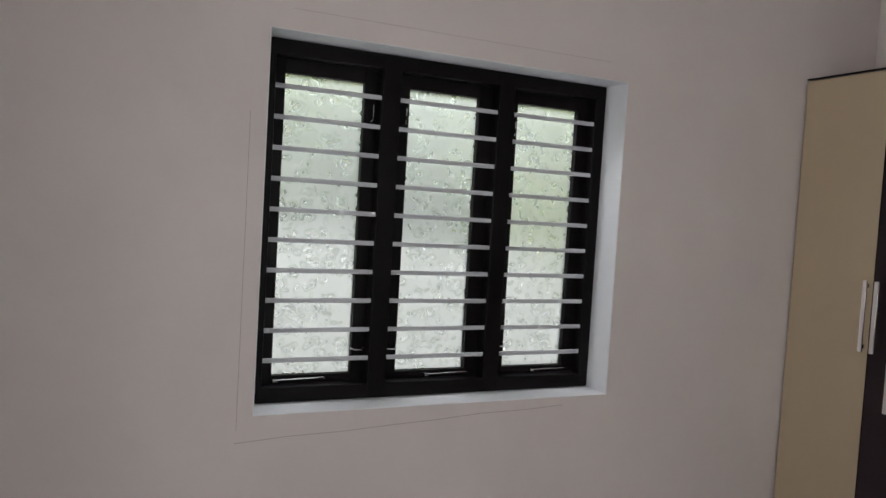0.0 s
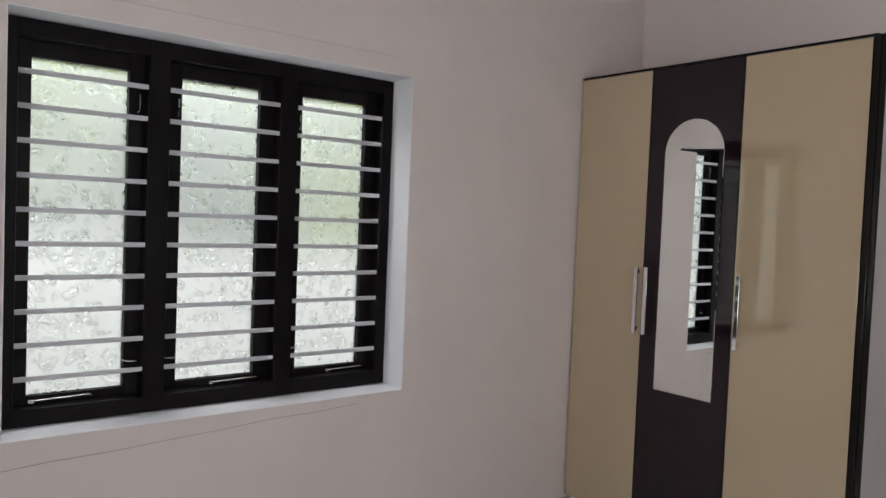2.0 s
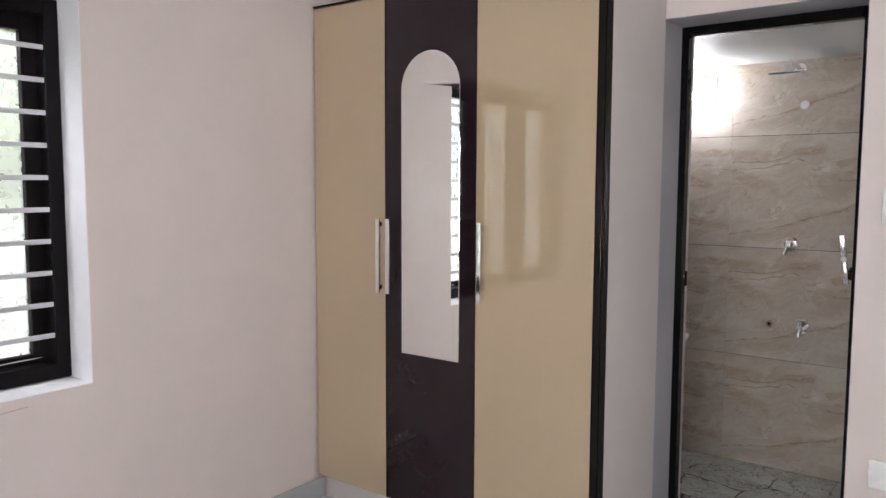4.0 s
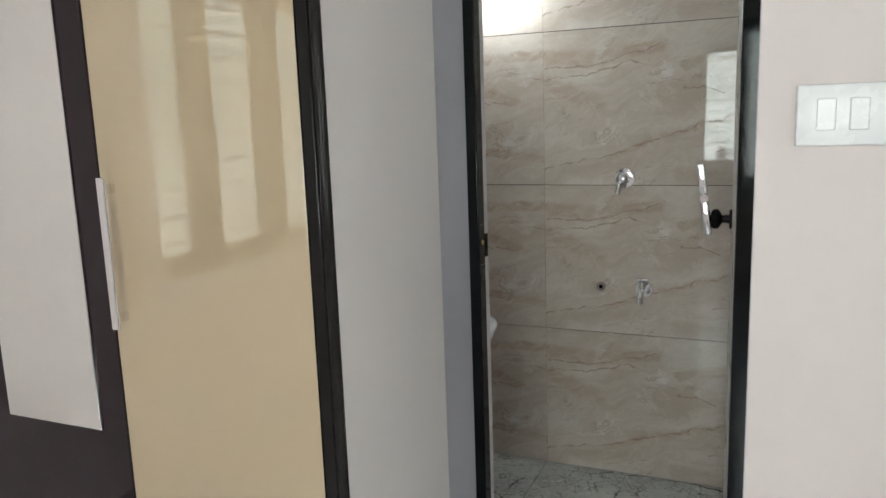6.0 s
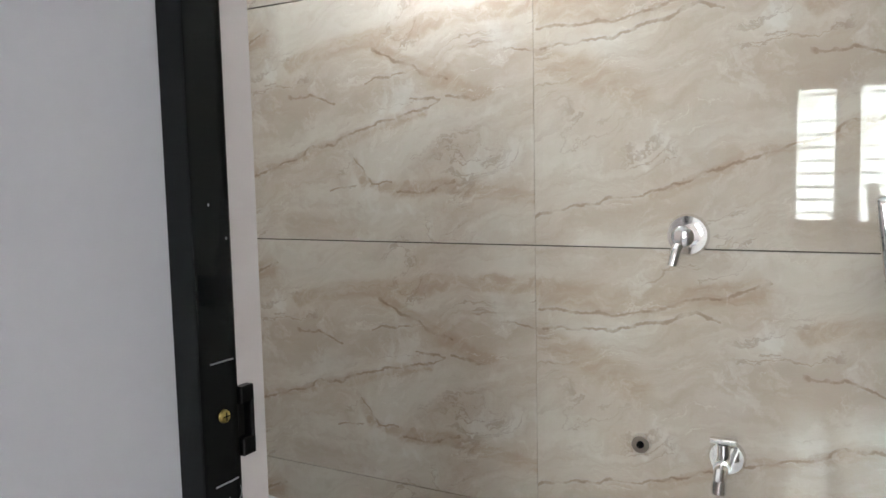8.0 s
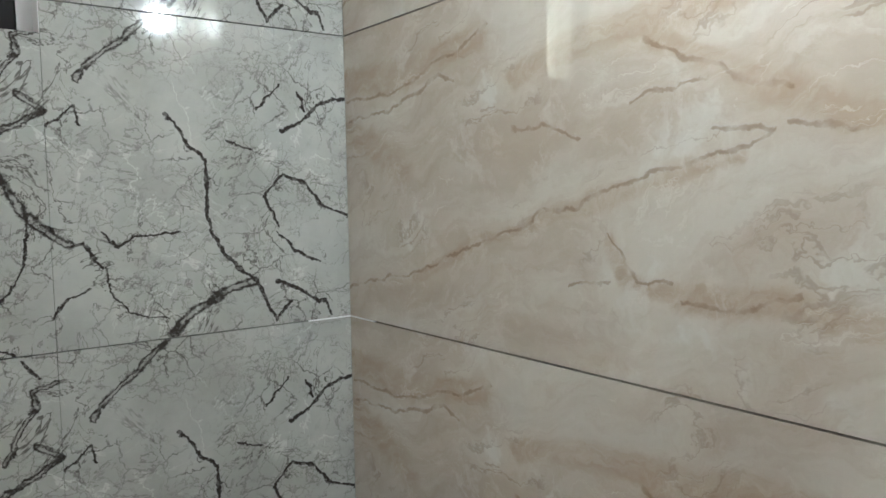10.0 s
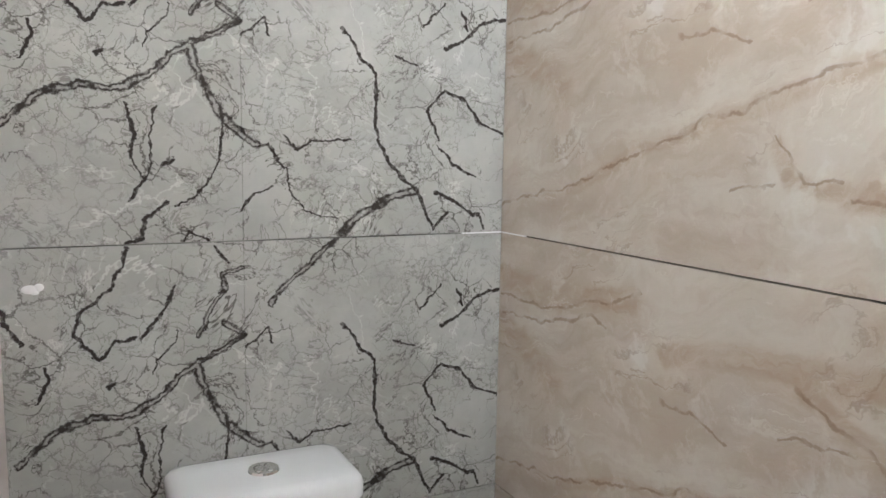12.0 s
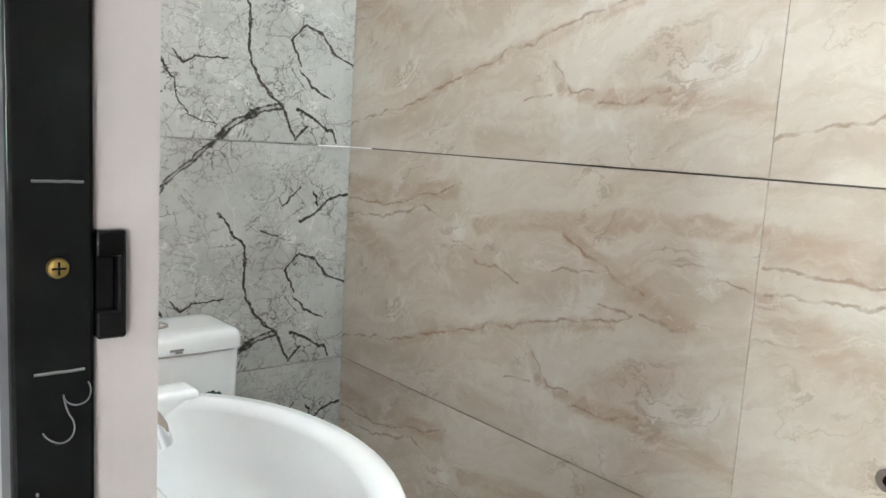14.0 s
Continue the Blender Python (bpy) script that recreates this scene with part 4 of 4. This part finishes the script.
bm = cyl(B(), (0, 0, 0.075), (0, 0, 0.098), 0.019, 0.017)
box(bm, -0.008, 0.05, -0.007, 0.007, 0.092, 0.10, 0.003)
part("handle", bm, CHROME, bt)


# ---- outside ----
tagged(part("ground", box(B(), -80, 80, -80, 80, -0.35, -0.25), PAVING), "pale paved yard outside the windows", "ground", kind="structure")
gw = part("garden_wall", box(B(), -14, 9, 3.6, 3.75, -0.25, 1.25, 0.01), GARDENWALL)
tagged(gw, "pale rendered garden wall outside the window", "wall", kind="structure")


def build_tree(seed, height, spread):
    rnd = random.Random(seed)
    tr = thing("tree", "leafy green garden tree behind the yard wall", "tree", "garden trees")
    bm = tube(B(), [(0.08 * math.sin(k), 0.06 * math.cos(k * 1.3), height * 0.75 * k / 6) for k in range(7)], 0.09, 10)
    for k in range(6):
        a, z = rnd.uniform(0, 6.28), height * rnd.uniform(0.3, 0.65)
        tube(bm, [(0, 0, z), (0.4 * spread * math.cos(a), 0.4 * spread * math.sin(a), z + 0.35), (0.8 * spread * math.cos(a), 0.8 * spread * math.sin(a), z + 0.8)], 0.035, 7)
    part("trunk", bm, BARK, tr)
    verts, faces = [], []
    blobs = [(rnd.uniform(-1, 1) * spread, rnd.uniform(-1, 1) * spread, height * rnd.uniform(0.3, 0.9), rnd.uniform(0.45, 0.9)) for _ in range(26)]
    for bx, by, bz, r in blobs:
        for _ in range(210):
            d = Vector((rnd.gauss(0, 1), rnd.gauss(0, 1), rnd.gauss(0, 0.8))).normalized() * r * rnd.uniform(0.4, 1)
            c = Vector((bx, by, bz)) + d
            q = Euler((rnd.uniform(0, 6), rnd.uniform(0, 6), rnd.uniform(0, 6))).to_matrix()
            i = len(verts)
            for p in ((-0.11, 0, 0), (0, -0.045, 0.012), (0.11, 0, 0), (0, 0.045, 0.012)):
                verts.append(c + q @ Vector(p))
            faces.append((i, i + 1, i + 2, i + 3))
    me = bpy.data.meshes.new("crown")
    me.from_pydata(verts, [], faces)
    me.materials.append(LEAF)
    crown = new("crown", me)
    crown.parent = tr
    return tr


t1 = build_tree(3, 4.4, 1.5)
t1.location = (-0.2, 6.0, -0.25)
t2 = build_tree(8, 3.8, 1.4)
t2.location = (2.6, 6.6, -0.25)
t3 = build_tree(11, 3.6, 1.3)
t3.location = (-3.4, 7.4, -0.25)

for tx, ty, src, turn in ((-1.8, 5.3, t1, 70), (1.1, 5.2, t2, 130), (4.3, 6.2, t3, 40), (-5.2, 6.0, t2, 200)):
    copy_thing(src, pose(tx, ty, -0.25, 0, 0, turn))


# ---- tiles, piece by piece ----
def tile_mesh(w, h, d, material, axis):
    """A tile with eased edges; its face looks along -axis (or up)."""
    bm = B()
    e = 0.0004
    if axis == "x":
        rings = [[(d, 0, 0), (d, w, 0), (d, w, h), (d, 0, h)], [(e, 0, 0), (e, w, 0), (e, w, h), (e, 0, h)], [(0, e, e), (0, w - e, e), (0, w - e, h - e), (0, e, h - e)]]
    elif axis == "y":
        rings = [[(0, d, 0), (w, d, 0), (w, d, h), (0, d, h)], [(0, e, 0), (w, e, 0), (w, e, h), (0, e, h)], [(e, 0, e), (w - e, 0, e), (w - e, 0, h - e), (e, 0, h - e)]]
    else:
        rings = [[(0, 0, -d), (w, 0, -d), (w, h, -d), (0, h, -d)], [(0, 0, -e), (w, 0, -e), (w, h, -e), (0, h, -e)], [(e, e, 0), (w - e, e, 0), (w - e, h - e, 0), (e, h - e, 0)]]
    loft(bm, rings)
    return mesh_of("tile", bm, material, False)


def lay(parent, me, m):
    ob = new("tile", me)
    ob.matrix_world = m
    ob.parent = parent
    return ob


J, V = 0.003, 0.0008
rows = [(0.0, 0.6), (0.6, 1.2), (1.2, 1.8), (1.8, BZ)]
far, end, side, floor = (bpy.data.objects[k] for k in ("wall_bath_far", "wall_bath_end", "wall_bath_side", "floor_bath"))
for z0, z1 in rows:
    for y0, y1 in ((-1.40, BY), (-2.60, -1.40), (BS, -2.60)):
        lay(far, tile_mesh(y1 - y0 - V, z1 - z0 - J, 0.012, BROWN, "x"), pose(BX, y0 + V / 2, z0 + J / 2))
    for x0, x1 in ((WT, 0.701), (0.701, BX)):
        if z0 == 1.8 and x0 == WT:
            continue
        if x0 == WT and z0 == 1.2:
            lay(end, tile_mesh(x1 - x0 - V, VZ0 - z0 - J / 2, 0.012, GREY, "y"), pose(x0 + V / 2, BY, z0 + J / 2))
            continue
        lay(end, tile_mesh(x1 - x0 - V, z1 - z0 - 0.0022, 0.012, GREY, "y"), pose(x0 + V / 2, BY, z0 + J / 2))
    for x0, x1 in ((WT, 0.70), (0.70, BX)):
        lay(side, tile_mesh(x1 - x0 - J, z1 - z0 - J, 0.012, BROWN, "y"), pose(x1 - J / 2, BS, z0 + J / 2, 0, 0, 180))
# white cement caught in the joint at the corner
bm = box(B(), BX - 0.10, BX - 0.001, BY - 0.0008, BY + 0.004, 1.1985, 1.2015)
box(bm, BX - 0.0008, BX + 0.004, BY - 0.10, BY - 0.001, 1.1985, 1.2015)
setting("trim_white_cement", bm, simple("white_cement", (0.8, 0.8, 0.8), 0.9), "white cement smeared along the tile joint at the corner", "grout")
dab = ball(B(), (0.333, BY, 1.128), 0.010, (1.3, 0.25, 0.8), 8)
ball(dab, (0.348, BY, 1.131), 0.008, (1.0, 0.22, 0.9), 8)
ball(dab, (0.341, BY, 1.122), 0.006, (1.2, 0.25, 0.7), 8)
setting("trim_cement_dab", dab, bpy.data.materials["white_cement"], "small dab of white cement stuck to the grey tiles", "grout")
nx, ny = 2, 5
for i in range(nx):
    for j in range(ny):
        x0, y0 = WT + i * 0.6, BY - (j + 1) * 0.6
        lay(floor, tile_mesh(min(0.6, BX - x0) - J, 0.6 - J, 0.010, GREYFLOOR, "z"), pose(x0 + J / 2, max(y0, BS) + J / 2, 0))
bf = bpy.data.objects["floor"]
tile80 = tile_mesh(0.8 - J, 0.8 - J, 0.012, FLOOR, "z")
for i in range(6):
    for j in range(6):
        lay(bf, tile80, pose(-0.8 * (i + 1) + J / 2 , -0.8 * (j + 1) + J / 2, 0))
